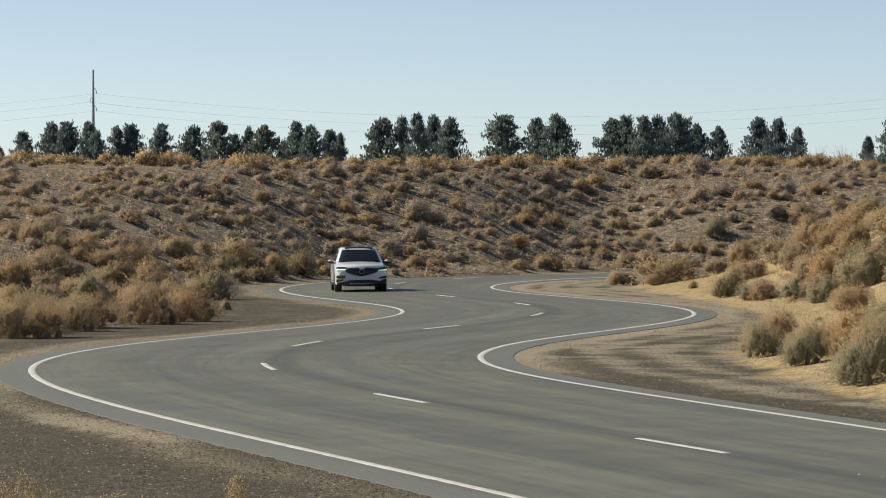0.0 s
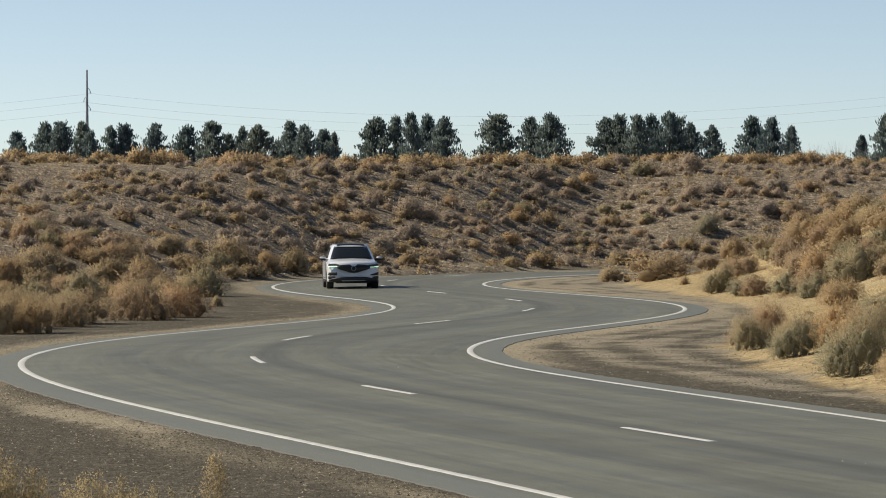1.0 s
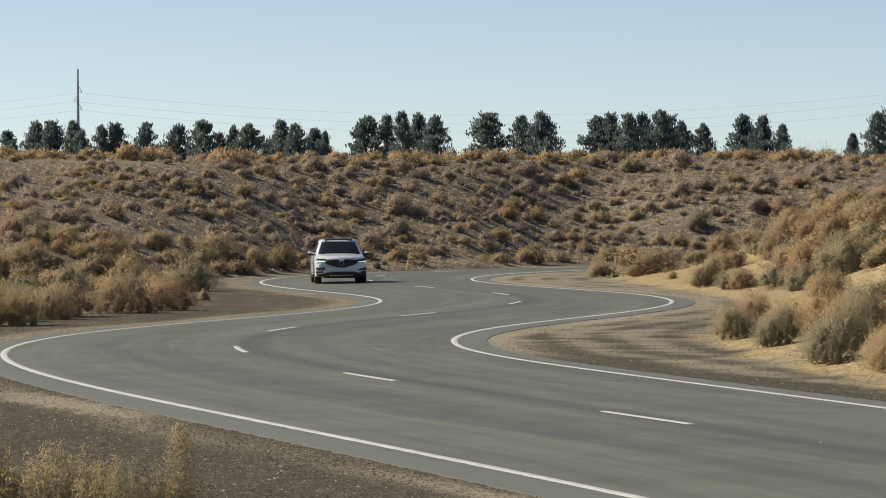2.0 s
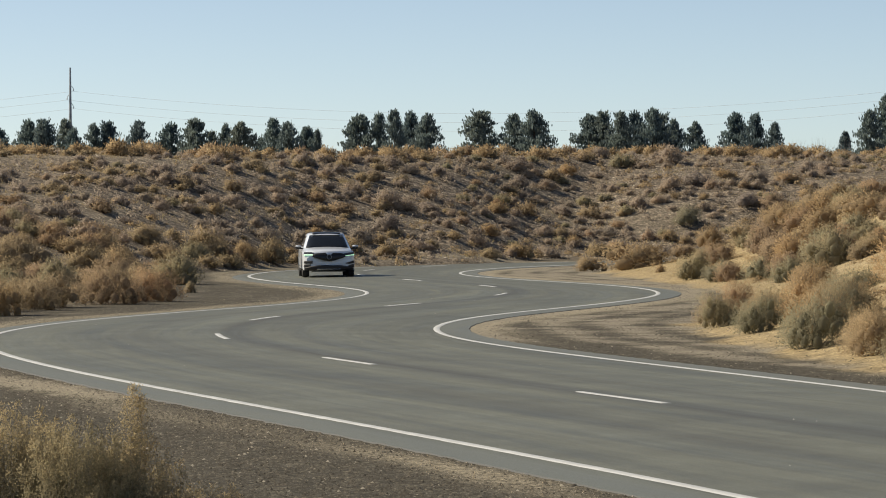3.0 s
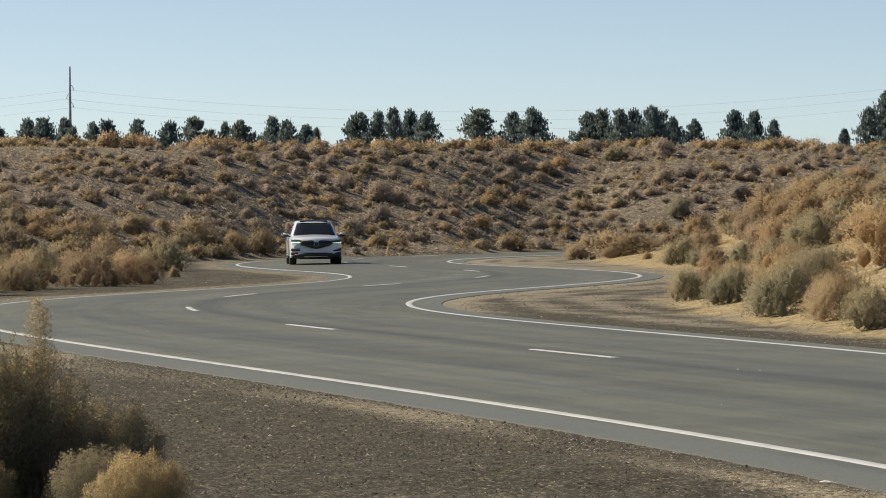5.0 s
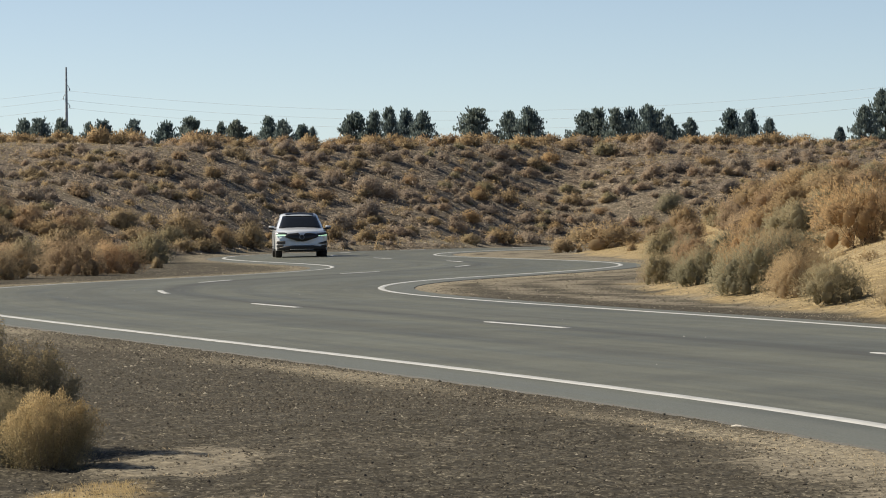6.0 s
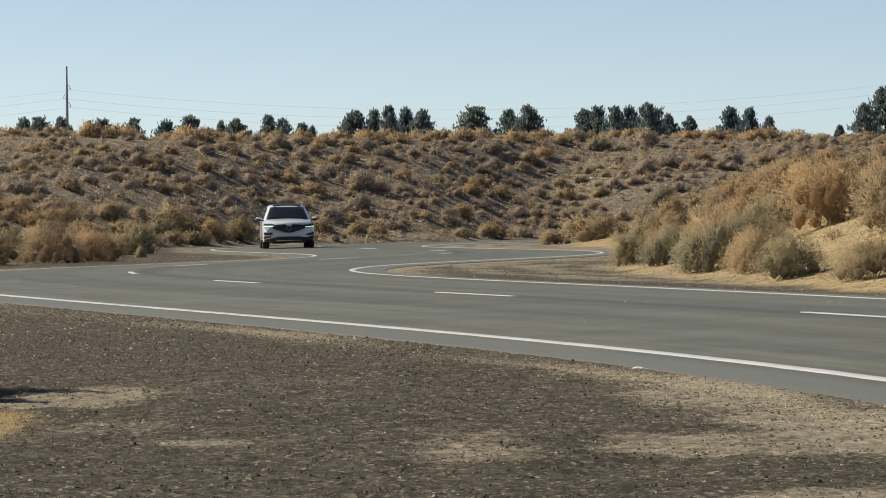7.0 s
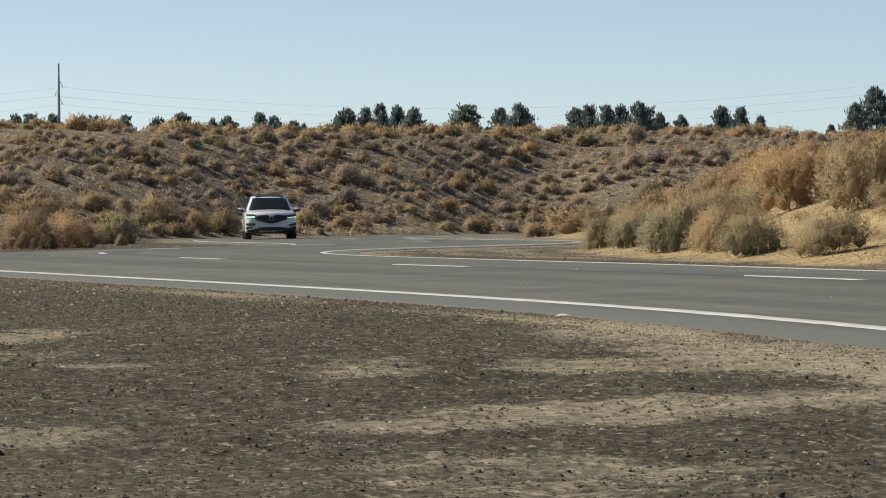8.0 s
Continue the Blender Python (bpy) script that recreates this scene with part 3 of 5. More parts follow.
def lobes_of(rng, count, tall):
    """The uneven lumps that make up the dome of a bush."""
    a, up = rng.random(count) * 2 * math.pi, rng.random(count) ** 1.2
    flat = np.sqrt(1 - up**2)
    out = 0.42 + 0.16 * rng.random(count)
    radius = 0.34 + 0.16 * rng.random(count)
    centre = np.stack([np.cos(a) * flat * out * 1.15, np.sin(a) * flat * out * 1.15, (0.10 + up * out) * tall], -1)
    return np.r_[centre, [(0, 0, 0.25)]], np.r_[radius, 0.5]


def stems_of(rng, lobes, count, thick):
    """Thin three-sided stems from the root to the lumps."""
    centre, radius = lobes
    verts, faces = [], []
    for n in range(count):
        c = centre[n % len(centre)]
        top = c + rng.normal(size=3) * radius[n % len(radius)] * 0.55
        top[2] = max(top[2], 0.12)
        root = rng.normal(size=3) * (0.07, 0.07, 0) - (0, 0, 0.05)
        bend = (root + top) / 2 + (*(rng.normal(size=2) * 0.08), -0.03)
        k = len(verts)
        for p, w in ((root, thick), (bend, thick * 0.7), (top, thick * 0.25)):
            for a in (0, 2.1, 4.2):
                verts.append(p + (math.cos(a) * w, math.sin(a) * w, 0))
        for ring in (0, 3):
            for a in range(3):
                faces.append((k + ring + a, k + ring + (a + 1) % 3, k + ring + 3 + (a + 1) % 3, k + ring + 3 + a))
    return np.array(verts), np.array(faces)


def bush_kind(seed, mat, count, length, width, stems, tall=0.85, lumps=9, thick=0.012, core=0.44, puff=2):
    """The meshes of one kind of bush, of radius one: leaves and stems."""
    rng = np.random.default_rng(seed)
    lobes = lobes_of(rng, lumps, tall)
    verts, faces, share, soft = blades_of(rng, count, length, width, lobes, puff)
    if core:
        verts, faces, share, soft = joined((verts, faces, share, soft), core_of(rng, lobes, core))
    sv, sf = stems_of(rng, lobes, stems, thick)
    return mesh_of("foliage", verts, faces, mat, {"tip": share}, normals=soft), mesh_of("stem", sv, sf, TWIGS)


def plume_kind(seed, mat, plumes, leaves, length, width, tall=1.0, thick=0.006, spike=0.0):
    """The meshes of a feathery bush of radius one: upright bent stems, each a plume of fine leaves that narrows to its tip; one may stand above the rest."""
    rng = np.random.default_rng(seed)
    sv, sf, verts, shares, soft = [], [], [], [], []
    for n in range(plumes):
        a, out = rng.random() * 6.28, math.sqrt(rng.random())
        high = tall * (1.0 - 0.40 * out**2.5) * rng.uniform(0.78, 1.0)
        if spike and n < plumes // 11:
            out, high = out * 0.2, tall * spike * rng.uniform(0.9, 1.0)
        round_ = np.array([math.cos(a), math.sin(a), 0.0])
        root = round_ * out * 0.3 - (0, 0, 0.03)
        top = round_ * out * 0.95 + (*(rng.normal(size=2) * 0.05), high)
        bend = round_ * out * 0.75 + (0, 0, high * 0.45)
        k = len(sv)
        for p, w in ((root, thick), ((root + bend) / 2, thick * 0.8), ((bend + top) / 2, thick * 0.5), (bend * 0.1 + top * 0.9, thick * 0.2)):
            for b in (0, 2.1, 4.2):
                sv.append(p + (math.cos(b) * w, math.sin(b) * w, 0))
        sf += [(k + r + b, k + r + (b + 1) % 3, k + r + 3 + (b + 1) % 3, k + r + 3 + b) for r in (0, 3, 6) for b in range(3)]
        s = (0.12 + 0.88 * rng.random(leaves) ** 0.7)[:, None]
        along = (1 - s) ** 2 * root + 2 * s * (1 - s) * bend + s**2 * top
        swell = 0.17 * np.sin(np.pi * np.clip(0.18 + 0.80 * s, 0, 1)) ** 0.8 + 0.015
        base = along + rng.normal(size=(leaves, 3)) * swell * (0.75, 0.75, 0.6)
        base[:, 2] = np.maximum(base[:, 2], 0)
        way = (0, 0, 0.6) + (base - along) * 2.2 + rng.normal(size=(leaves, 3)) * 0.45
        way /= np.linalg.norm(way, axis=1, keepdims=True)
        side = np.cross(way, rng.normal(size=(leaves, 3)))
        side *= width / 2 / np.linalg.norm(side, axis=1, keepdims=True)
        blade = np.stack([base - side, base + side, base + way * length * rng.uniform(0.5, 1.4, (leaves, 1))], 1)
        puffed = base * (0.6, 0.6, 0.6 / tall) + (base - along) * 3.5 + rng.normal(size=(leaves, 3)) * 0.22 + (0, 0, 0.15)
        puffed /= np.linalg.norm(puffed, axis=1, keepdims=True)
        facing = (np.cross(blade[:, 1] - blade[:, 0], blade[:, 2] - blade[:, 0]) * puffed).sum(1) < 0
        blade[facing] = blade[facing][:, [1, 0, 2]]
        verts.append(blade.reshape(-1, 3))
        # tip share grows towards each plume's top; below and inside it fades to inner
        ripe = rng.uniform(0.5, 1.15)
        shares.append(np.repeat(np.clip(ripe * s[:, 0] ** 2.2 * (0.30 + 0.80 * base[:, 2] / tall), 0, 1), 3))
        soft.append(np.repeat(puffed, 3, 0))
    verts = np.concatenate(verts)
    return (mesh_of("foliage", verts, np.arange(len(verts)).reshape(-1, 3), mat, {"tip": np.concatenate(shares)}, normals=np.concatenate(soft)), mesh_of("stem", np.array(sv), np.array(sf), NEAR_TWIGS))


def plant(kind, x, y, size, turn, label, category, group, name="golden_bush", tall=1.0, sink=0.03):
    """A bush on the ground, an empty at its root that holds its leaves and stems."""
    ob = tagged(new(name), label, category, group)
    ob.empty_display_size = 0.1
    for mesh, called in zip(kind, ("foliage", "stem")):
        piece(called, mesh, ob)
    z = float(land(np.array([x]), np.array([y]))[0]) - sink
    ob.matrix_basis = Matrix.Translation((x, y, z)) @ pose(0, 0, 0, 0, 0, turn) @ Matrix.Diagonal((size * (1 + 0.18 * math.sin(turn)), size * (1 - 0.15 * math.sin(turn)), size * tall, 1))
    return ob


LABELS = {"golden": "rounded golden-tan dry brush on the desert slope", "grey": "low grey-brown dry brush on the desert slope",
          "olive": "olive-green and tan brush on sandy soil", "rust": "rusty-brown dry brush on the desert ground"}
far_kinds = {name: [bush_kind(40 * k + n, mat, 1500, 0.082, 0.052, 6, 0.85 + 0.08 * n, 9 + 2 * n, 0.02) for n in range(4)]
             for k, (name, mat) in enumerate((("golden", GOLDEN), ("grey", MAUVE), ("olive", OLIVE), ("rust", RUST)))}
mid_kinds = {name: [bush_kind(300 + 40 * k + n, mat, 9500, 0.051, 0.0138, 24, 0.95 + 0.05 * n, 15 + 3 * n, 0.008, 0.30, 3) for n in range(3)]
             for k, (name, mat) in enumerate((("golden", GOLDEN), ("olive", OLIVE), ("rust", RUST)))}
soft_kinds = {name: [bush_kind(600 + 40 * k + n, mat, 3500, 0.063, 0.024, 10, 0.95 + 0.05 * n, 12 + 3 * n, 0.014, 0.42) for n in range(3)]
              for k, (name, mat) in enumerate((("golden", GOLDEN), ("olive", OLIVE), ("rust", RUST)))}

# Bushes on the bank: place and radius.
BANK_WEST = [
    (-15.8, 141.5, 0.6), (-15, 145.5, 0.45), (-19.7, 167, 0.45), (-18.2, 163, 0.44), (-18.3, 156.5, 0.36), (-17, 155, 0.6), (-16.7, 157, 0.36),
    (-16.3, 152, 0.58), (-15, 153.5, 0.71), (-14.6, 156, 0.48), (-13.4, 159, 0.59), (-14.4, 161, 0.43), (-15.9, 164, 0.44),
    (-16.4, 171.5, 0.46), (-16.6, 166.5, 0.26), (-15.3, 169, 0.39), (-14.1, 168, 0.32), (-13.4, 170, 0.55), (-13, 173, 0.37),
    (-12.3, 175.5, 0.57), (-11.7, 174.5, 0.54), (-10.9, 175, 0.61), (-11.6, 167.5, 0.41), (-11, 168, 0.45), (-10.2, 168, 0.49),
    (-11.6, 161.5, 0.4), (-11.2, 153.5, 0.71), (-14.1, 145, 0.45), (-13.1, 148.5, 0.69), (-12, 151, 0.49),
]
# Bushes on the bank: place and radius.
BANK_MIDDLE = [
    (-10.6, 181, 0.42), (-9.2, 183.5, 0.45), (-8.2, 186.5, 0.6), (-11, 197.5, 0.61), (-8.5, 180, 0.44), (-8.8, 178, 0.58), (-9.5, 173, 0.56),
    (-8.5, 174.5, 0.7), (-7.6, 179, 0.52), (-6.6, 186, 0.4), (-6.3, 187.5, 0.46), (-6.9, 182.5, 0.51), (-6.7, 180, 0.5), (-5.6, 190.5, 0.32),
    (-5.8, 193, 0.59), (-4.6, 191, 0.53), (-3.1, 189, 0.73), (-2.1, 193, 0.53), (-4.9, 184.5, 0.6), (-3.4, 187, 0.46), (-3.7, 183, 0.73),
    (-5.6, 177, 0.6), (-4.8, 178, 0.55), (-1.4, 181, 0.78), (-7.3, 171.5, 0.42), (-8.3, 165.5, 0.41), (-9.5, 164, 0.53),
]
# Bushes on the bank: place and radius.
BANK_LOW = [
    (-6.8, 169, 0.68), (-8.8, 160, 0.76), (-8, 163.5, 0.43), (-4.2, 174.5, 0.48), (-5.3, 173.5, 0.56), (-2.6, 176.5, 0.81), (-1.4, 187, 0.86),
    (-0.4, 187.5, 0.66), (-0.7, 193.5, 0.54), (-1.3, 197.5, 0.64), (-0.4, 197, 0.61), (-4, 195, 0.39), (-1.6, 177.5, 0.57), (0.1, 178, 0.55),
    (-8.6, 152.5, 0.61), (-7.8, 155.5, 0.62), (-7.4, 162.5, 0.53), (-7, 160.5, 0.4), (-6.4, 165.5, 0.46), (-6.2, 163.5, 0.5),
    (-5.2, 166.5, 0.49), (-3.9, 168.5, 0.6), (-3.2, 169.5, 0.34), (-2.9, 173.5, 0.75), (-1.3, 174, 0.62), (-0.4, 175.5, 0.49),
]
# Bushes on the bank: place and radius.
BANK_EAST = [
    (0.8, 188.5, 0.55), (0.8, 192, 0.62), (1.8, 198, 0.38), (2.9, 203.5, 0.34), (3.9, 203.5, 0.34), (5.6, 205.5, 0.79), (5.7, 202.5, 0.65),
    (5.3, 200.5, 0.46), (4.6, 197.5, 0.64), (4.4, 194.5, 0.63), (5.9, 197, 0.76), (6.2, 205, 0.41), (7.3, 204, 0.56), (7.7, 206, 0.57),
    (8.7, 208.5, 0.74), (9.8, 213, 0.52), (10.8, 216.5, 0.6), (11.9, 212.5, 0.75), (8, 199, 0.55), (9.5, 199.5, 0.71), (9.4, 202.5, 0.56),
    (10.5, 203, 0.41), (11.3, 199, 0.4), (3.6, 192.5, 0.41), (2.4, 187.5, 0.46), (4.8, 192, 0.62), (3.8, 187.5, 0.61),
]
# Bushes on the bank: place and radius.
BANK_SHOULDER = [
    (5.2, 184.5, 0.91), (6.9, 187, 0.66), (3, 183.5, 0.51), (3.7, 180.5, 0.5), (8.3, 192, 0.47), (9.5, 189.5, 0.76), (10.6, 192, 0.68),
    (6.6, 193, 0.48), (7.7, 193.5, 0.54), (10.1, 195.5, 0.75), (10.9, 197, 0.55), (1.7, 185.5, 0.4), (14.8, 214.5, 0.96), (12.2, 200, 0.55),
    (13.3, 200.5, 0.46), (14.3, 201.5, 0.4), (14.2, 204, 0.78), (15.6, 205.5, 0.79), (16.5, 204.5, 0.57), (17.6, 208.5, 0.67),
    (19.3, 207.5, 0.73), (18.3, 205, 0.47), (21.2, 207.5, 0.77), (22.7, 210.5, 0.45), (23.6, 212, 0.46),
]
# Bushes on the bank: place and radius.
BANK_FAR_EAST = [
    (18.1, 200, 0.8), (19.6, 199.5, 0.95), (20.8, 200, 0.65), (21.7, 203, 0.66), (22.7, 203.5, 0.5), (23.9, 203, 0.56), (13.4, 194, 0.54),
    (14.3, 193.5, 0.48), (13.9, 188, 0.46),
]
# Bushes inside the bend at the foot of the bank: place, radius, height by radius.
# The first three olive bushes are added out of view and shade the field.
FIELD_OLIVE = [(-12.9, 95.5, 0.95, 1.7), (-12.4, 91.0, 0.9, 1.7), (-13.8, 100.5, 1.0, 1.6), (-8.1, 128.1, 0.89, 1.19), (-9.2, 154.9, 0.65, 1.09), (-11.9, 123.9, 0.67, 1.43)]
FIELD_RUST = [(-8.0, 98.8, 0.82, 1.38), (-7.0, 101.2, 0.74, 1.21), (-7.8, 157.0, 0.66, 1.17), (-15.9, 143.0, 0.55, 1.92), (-15.2, 146.3, 0.43, 1.69)]
FIELD_GOLDEN = [
    (-9.2, 95.5, 0.83, 1.20), (-6.7, 113.3, 0.20, 1.92), (-14.1, 133.1, 1.07, 1.22), (-12.2, 138.5, 0.87, 1.13), (-10.4, 150.7, 0.83, 0.8),
    (-8.9, 156.7, 0.88, 1.43), (-7.3, 160.4, 0.62, 1.52), (-6.4, 163.7, 0.63, 1.80), (-11.0, 153.4, 0.80, 1.15), (-11.2, 139.7, 0.86, 1.13),
    (-11.3, 96.7, 0.59, 1.76), (-15.0, 128.0, 0.69, 1.72), (-9.8, 150.2, 0.58, 1.20), (-13.2, 142.7, 0.88, 0.9), (-10.4, 91.5, 0.6, 1.5),
    (-11.6, 145.0, 0.67, 1.2), (-14.7, 137.5, 0.63, 1.3), (-12.3, 146.5, 0.68, 1.2), (-10.4, 88.0, 0.55, 1.6), (-9.6, 88.5, 0.55, 1.5), (-9.4, 93.0, 0.6, 1.4), (-7.6, 104.0, 0.6, 1.4),
]
# Bushes on the sandy mound: place, radius, height by radius.
MOUND_OLIVE = [
    (6.3, 72.6, 0.42, 1.75), (6.95, 60.4, 0.62, 1.45), (6.67, 67.5, 0.42, 1.7), (7.87, 64.4, 0.49, 1.6), (7.6, 53.2, 0.48, 1.40), (9.6, 122.9, 0.62, 1.45), (10.0, 117.6, 0.57, 1.18),
    (10.9, 113.8, 0.64, 1.07), (11.2, 107.9, 0.45, 1.60), (12.8, 111.2, 0.78, 1.50), (14.7, 196.8, 0.91, 1.07),
]
MOUND_RUST = [(7.35, 80.4, 0.43, 1.8), (6.4, 76.0, 0.30, 1.7), (10.2, 116.9, 0.50, 1.3), (16.3, 120.3, 0.83, 1.0), (12.6, 129.3, 0.75, 1.55), (20.0, 198.1, 0.76, 1.16), (11.6, 112.0, 0.6, 1.3), (12.3, 121.6, 0.8, 1.1), (14.2, 133.5, 0.7, 1.3)]
MOUND_GOLDEN = [
    (7.62, 68.5, 0.63, 1.46), (7.0, 69.2, 0.48, 1.5), (7.53, 57.1, 0.44, 1.7), (8.2, 67.5, 0.62, 1.10), (7.4, 56.2, 0.42, 1.60), (8.4, 49.6, 0.55, 1.20), (9.6, 124.5, 0.5, 1.40), (9.7, 67.8, 0.78, 1.50),
    (8.5, 143.9, 1.25, 0.92), (7.4, 151.3, 0.55, 1.24), (11.7, 144.9, 0.58, 1.70), (12.4, 137.6, 0.72, 1.39), (12.6, 119.0, 0.70, 1.50),
    (15.3, 139.2, 0.64, 1.40), (16.2, 133.8, 0.76, 1.06), (9.1, 134.4, 0.19, 1.78), (7.4, 63.5, 0.5, 1.4), (15.2, 136.0, 0.8, 1.3), (14.6, 130.0, 0.75, 1.2), (15.9, 128.5, 0.8, 1.2), (13.6, 126.0, 0.6, 1.2), (10.0, 60.0, 0.72, 1.80),
    (10.2, 57.4, 0.45, 1.16), (14.1, 139.4, 1.0, 1.0), (10.9, 98.0, 0.62, 1.2),
]

pick = random.Random(7)
for x, y, r in BANK_WEST + BANK_MIDDLE + BANK_LOW + BANK_EAST + BANK_SHOULDER + BANK_FAR_EAST:
    s = (y - np.interp(x, *BANK_FOOT)) / (np.interp(x, *BANK_RIDGE) - np.interp(x, *BANK_FOOT))
    name = pick.choices(("golden", "grey", "olive", "rust"), (6, 2, 1, 2) if s < 0.2 else (4, 11, 1, 2))[0]
    plant(pick.choice(far_kinds[name]), x, y, r * 1.15, pick.uniform(0, 360), LABELS[name], "bush", "brush on the bank", name + "_bush", tall=pick.uniform(0.8, 1.1))


def plant_all(spots, name, group):
    """Bushes of one kind at their sizes, fine-leaved where they stand near."""
    for x, y, r, high in spots:
        plant(pick.choice((mid_kinds if y < 104 else soft_kinds)[name]), x, y, r * 1.32, pick.uniform(0, 360), LABELS[name], "bush", group, name + "_bush", tall=high * 0.86)


for name, field, mound in (("olive", FIELD_OLIVE, MOUND_OLIVE), ("rust", FIELD_RUST, MOUND_RUST), ("golden", FIELD_GOLDEN, MOUND_GOLDEN)):
    plant_all(field, name, "brush inside the bend")
    plant_all(mound, name, "brush on the mound")


def scattered(seed, count, inside, apart):
    """Random places that a test lets through, with a least distance."""
    rng, found, cells = np.random.default_rng(seed), [], {}
    for _ in range(count * 60):
        if len(found) >= count:
            break
        p = inside(rng)
        if p is None:
            continue
        x, y, r = p
        key = (int(x // 2), int(y // 2))
        near = [q for a in (-1, 0, 1) for b in (-1, 0, 1) for q in cells.get((key[0] + a, key[1] + b), ())]
        if all((x - q[0]) ** 2 + (y - q[1]) ** 2 > (apart * (r + q[2])) ** 2 for q in near):
            found.append(p)
            cells.setdefault(key, []).append(p)
    return found


def on_ridge(rng):
    x = rng.uniform(-26, 32)
    return x, float(np.interp(x, *BANK_RIDGE)) + rng.uniform(-1.5, 9), rng.uniform(0.5, 1.0)


def in_field(rng):
    x, y = rng.uniform(-22, -6.6), rng.uniform(99, 150)
    out = off_road(np.array([x]), np.array([y]))[0]
    return (x, y, rng.uniform(0.55, 0.95)) if out > 2.2 and x < np.interp(y, (89, 97, 110, 130, 150), (-7.4, -7.2, -8.2, -8.4, -9)) else None


def on_mound(rng):
    x, y = rng.uniform(7, 26), rng.uniform(52, 150)
    deep = mound_in(np.array([x]), np.array([y]))[0]
    return (x, y, rng.uniform(0.55, 1.0)) if deep > np.interp(y, (52, 60, 75, 90, 110), (3.6, 2.5, 2.8, 3.0, 3.0)) else None


def on_slope(rng):
    x, s = rng.uniform(-24, 30), rng.uniform(0.04, 1.0)
    foot, ridge = np.interp(x, *BANK_FOOT), np.interp(x, *BANK_RIDGE)
    return x, float(foot + s * (ridge - foot)), rng.uniform(0.28, 0.55)


for x, y, r in scattered(5, 190, on_slope, 0.7):
    name = pick.choices(("golden", "olive", "rust", "grey"), (3, 1, 1, 8))[0]
    plant(pick.choice(far_kinds[name]), x, y, r, pick.uniform(0, 360), LABELS[name], "bush", "brush on the bank", name + "_bush", tall=pick.uniform(0.8, 1.1))
for x, y, r in scattered(2, 88, in_field, 0.46):
    name = pick.choices(("golden", "olive", "rust"), (6, 2, 2))[0]
    plant(pick.choice(soft_kinds[name]), x, y, r, pick.uniform(0, 360), LABELS[name], "bush", "brush inside the bend", name + "_bush", tall=pick.uniform(0.85, 1.15))
for x, y, r in scattered(3, 90, on_mound, 0.5):
    name = pick.choices(("golden", "olive", "rust"), (4, 4, 3))[0]
    plant(pick.choice(soft_kinds[name]), x, y, r, pick.uniform(0, 360), LABELS[name], "bush", "brush on the mound", name + "_bush", tall=pick.uniform(0.9, 1.15))


def among_mound(rng):
    x, y = rng.uniform(8, 24), rng.uniform(84, 150)
    return (x, y, rng.uniform(0.4, 0.65)) if mound_in(np.array([x]), np.array([y]))[0] > 2.6 else None


for x, y, r in scattered(9, 34, among_mound, 0.6):
    name = pick.choices(("golden", "olive", "rust"), (4, 2, 3))[0]
    plant(pick.choice(far_kinds[name]), x, y, r, pick.uniform(0, 360), LABELS[name], "bush", "brush on the mound", name + "_bush", tall=pick.uniform(0.9, 1.15))

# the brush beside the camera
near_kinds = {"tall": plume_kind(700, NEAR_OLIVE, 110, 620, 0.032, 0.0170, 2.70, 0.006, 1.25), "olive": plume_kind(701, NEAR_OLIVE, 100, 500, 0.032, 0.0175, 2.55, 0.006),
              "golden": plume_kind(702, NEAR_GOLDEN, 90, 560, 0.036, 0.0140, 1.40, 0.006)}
OLIVE_NEAR, TAN_NEAR = "olive brush with golden tips beside the gravel verge", "low golden-tan brush beside the gravel verge"
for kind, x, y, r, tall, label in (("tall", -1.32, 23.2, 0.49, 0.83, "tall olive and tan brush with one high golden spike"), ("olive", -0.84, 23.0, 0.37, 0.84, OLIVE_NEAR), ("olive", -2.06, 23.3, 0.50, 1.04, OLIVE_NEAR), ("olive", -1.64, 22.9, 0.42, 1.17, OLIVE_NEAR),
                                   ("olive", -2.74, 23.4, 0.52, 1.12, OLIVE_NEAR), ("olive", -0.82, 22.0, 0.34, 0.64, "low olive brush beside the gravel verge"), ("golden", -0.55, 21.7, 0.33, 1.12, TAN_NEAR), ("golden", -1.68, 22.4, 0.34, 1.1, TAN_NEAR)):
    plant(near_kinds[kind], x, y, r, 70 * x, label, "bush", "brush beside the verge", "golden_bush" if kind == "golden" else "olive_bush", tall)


def scrub(name, mat, seed, places, count, label, length=0.24, width=0.13, lumps=5):
    """Small tufts joined into one object."""
    rng, all_v, all_f, all_s, all_n, k = np.random.default_rng(seed), [], [], [], [], 0
    made = []
    for _ in range(6):
        lobes = lobes_of(rng, lumps, 0.8)
        made.append(joined(blades_of(rng, count, length, width, lobes), core_of(rng, lobes)) if count > 500 else blades_of(rng, count, length, width, lobes))
    spots = np.array(places)
    z = land(spots[:, 0], spots[:, 1]) - 0.02
    for n, (x, y, r) in enumerate(places):
        v, f, s, soft = made[n % 6]
        a = rng.random() * 6.28
        turn = np.array([[math.cos(a), -math.sin(a), 0], [math.sin(a), math.cos(a), 0], [0, 0, rng.uniform(0.7, 1.1)]])
        all_v.append(v @ turn.T * r + (x, y, z[n]))
        all_f.append(f + k)
        all_s.append(s)
        all_n.append(soft @ turn.T)
        k += len(v)
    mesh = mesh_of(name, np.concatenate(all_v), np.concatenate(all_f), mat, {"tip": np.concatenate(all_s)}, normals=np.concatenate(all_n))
    return tagged(new(name, mesh), label, "scrub", kind="stuff")


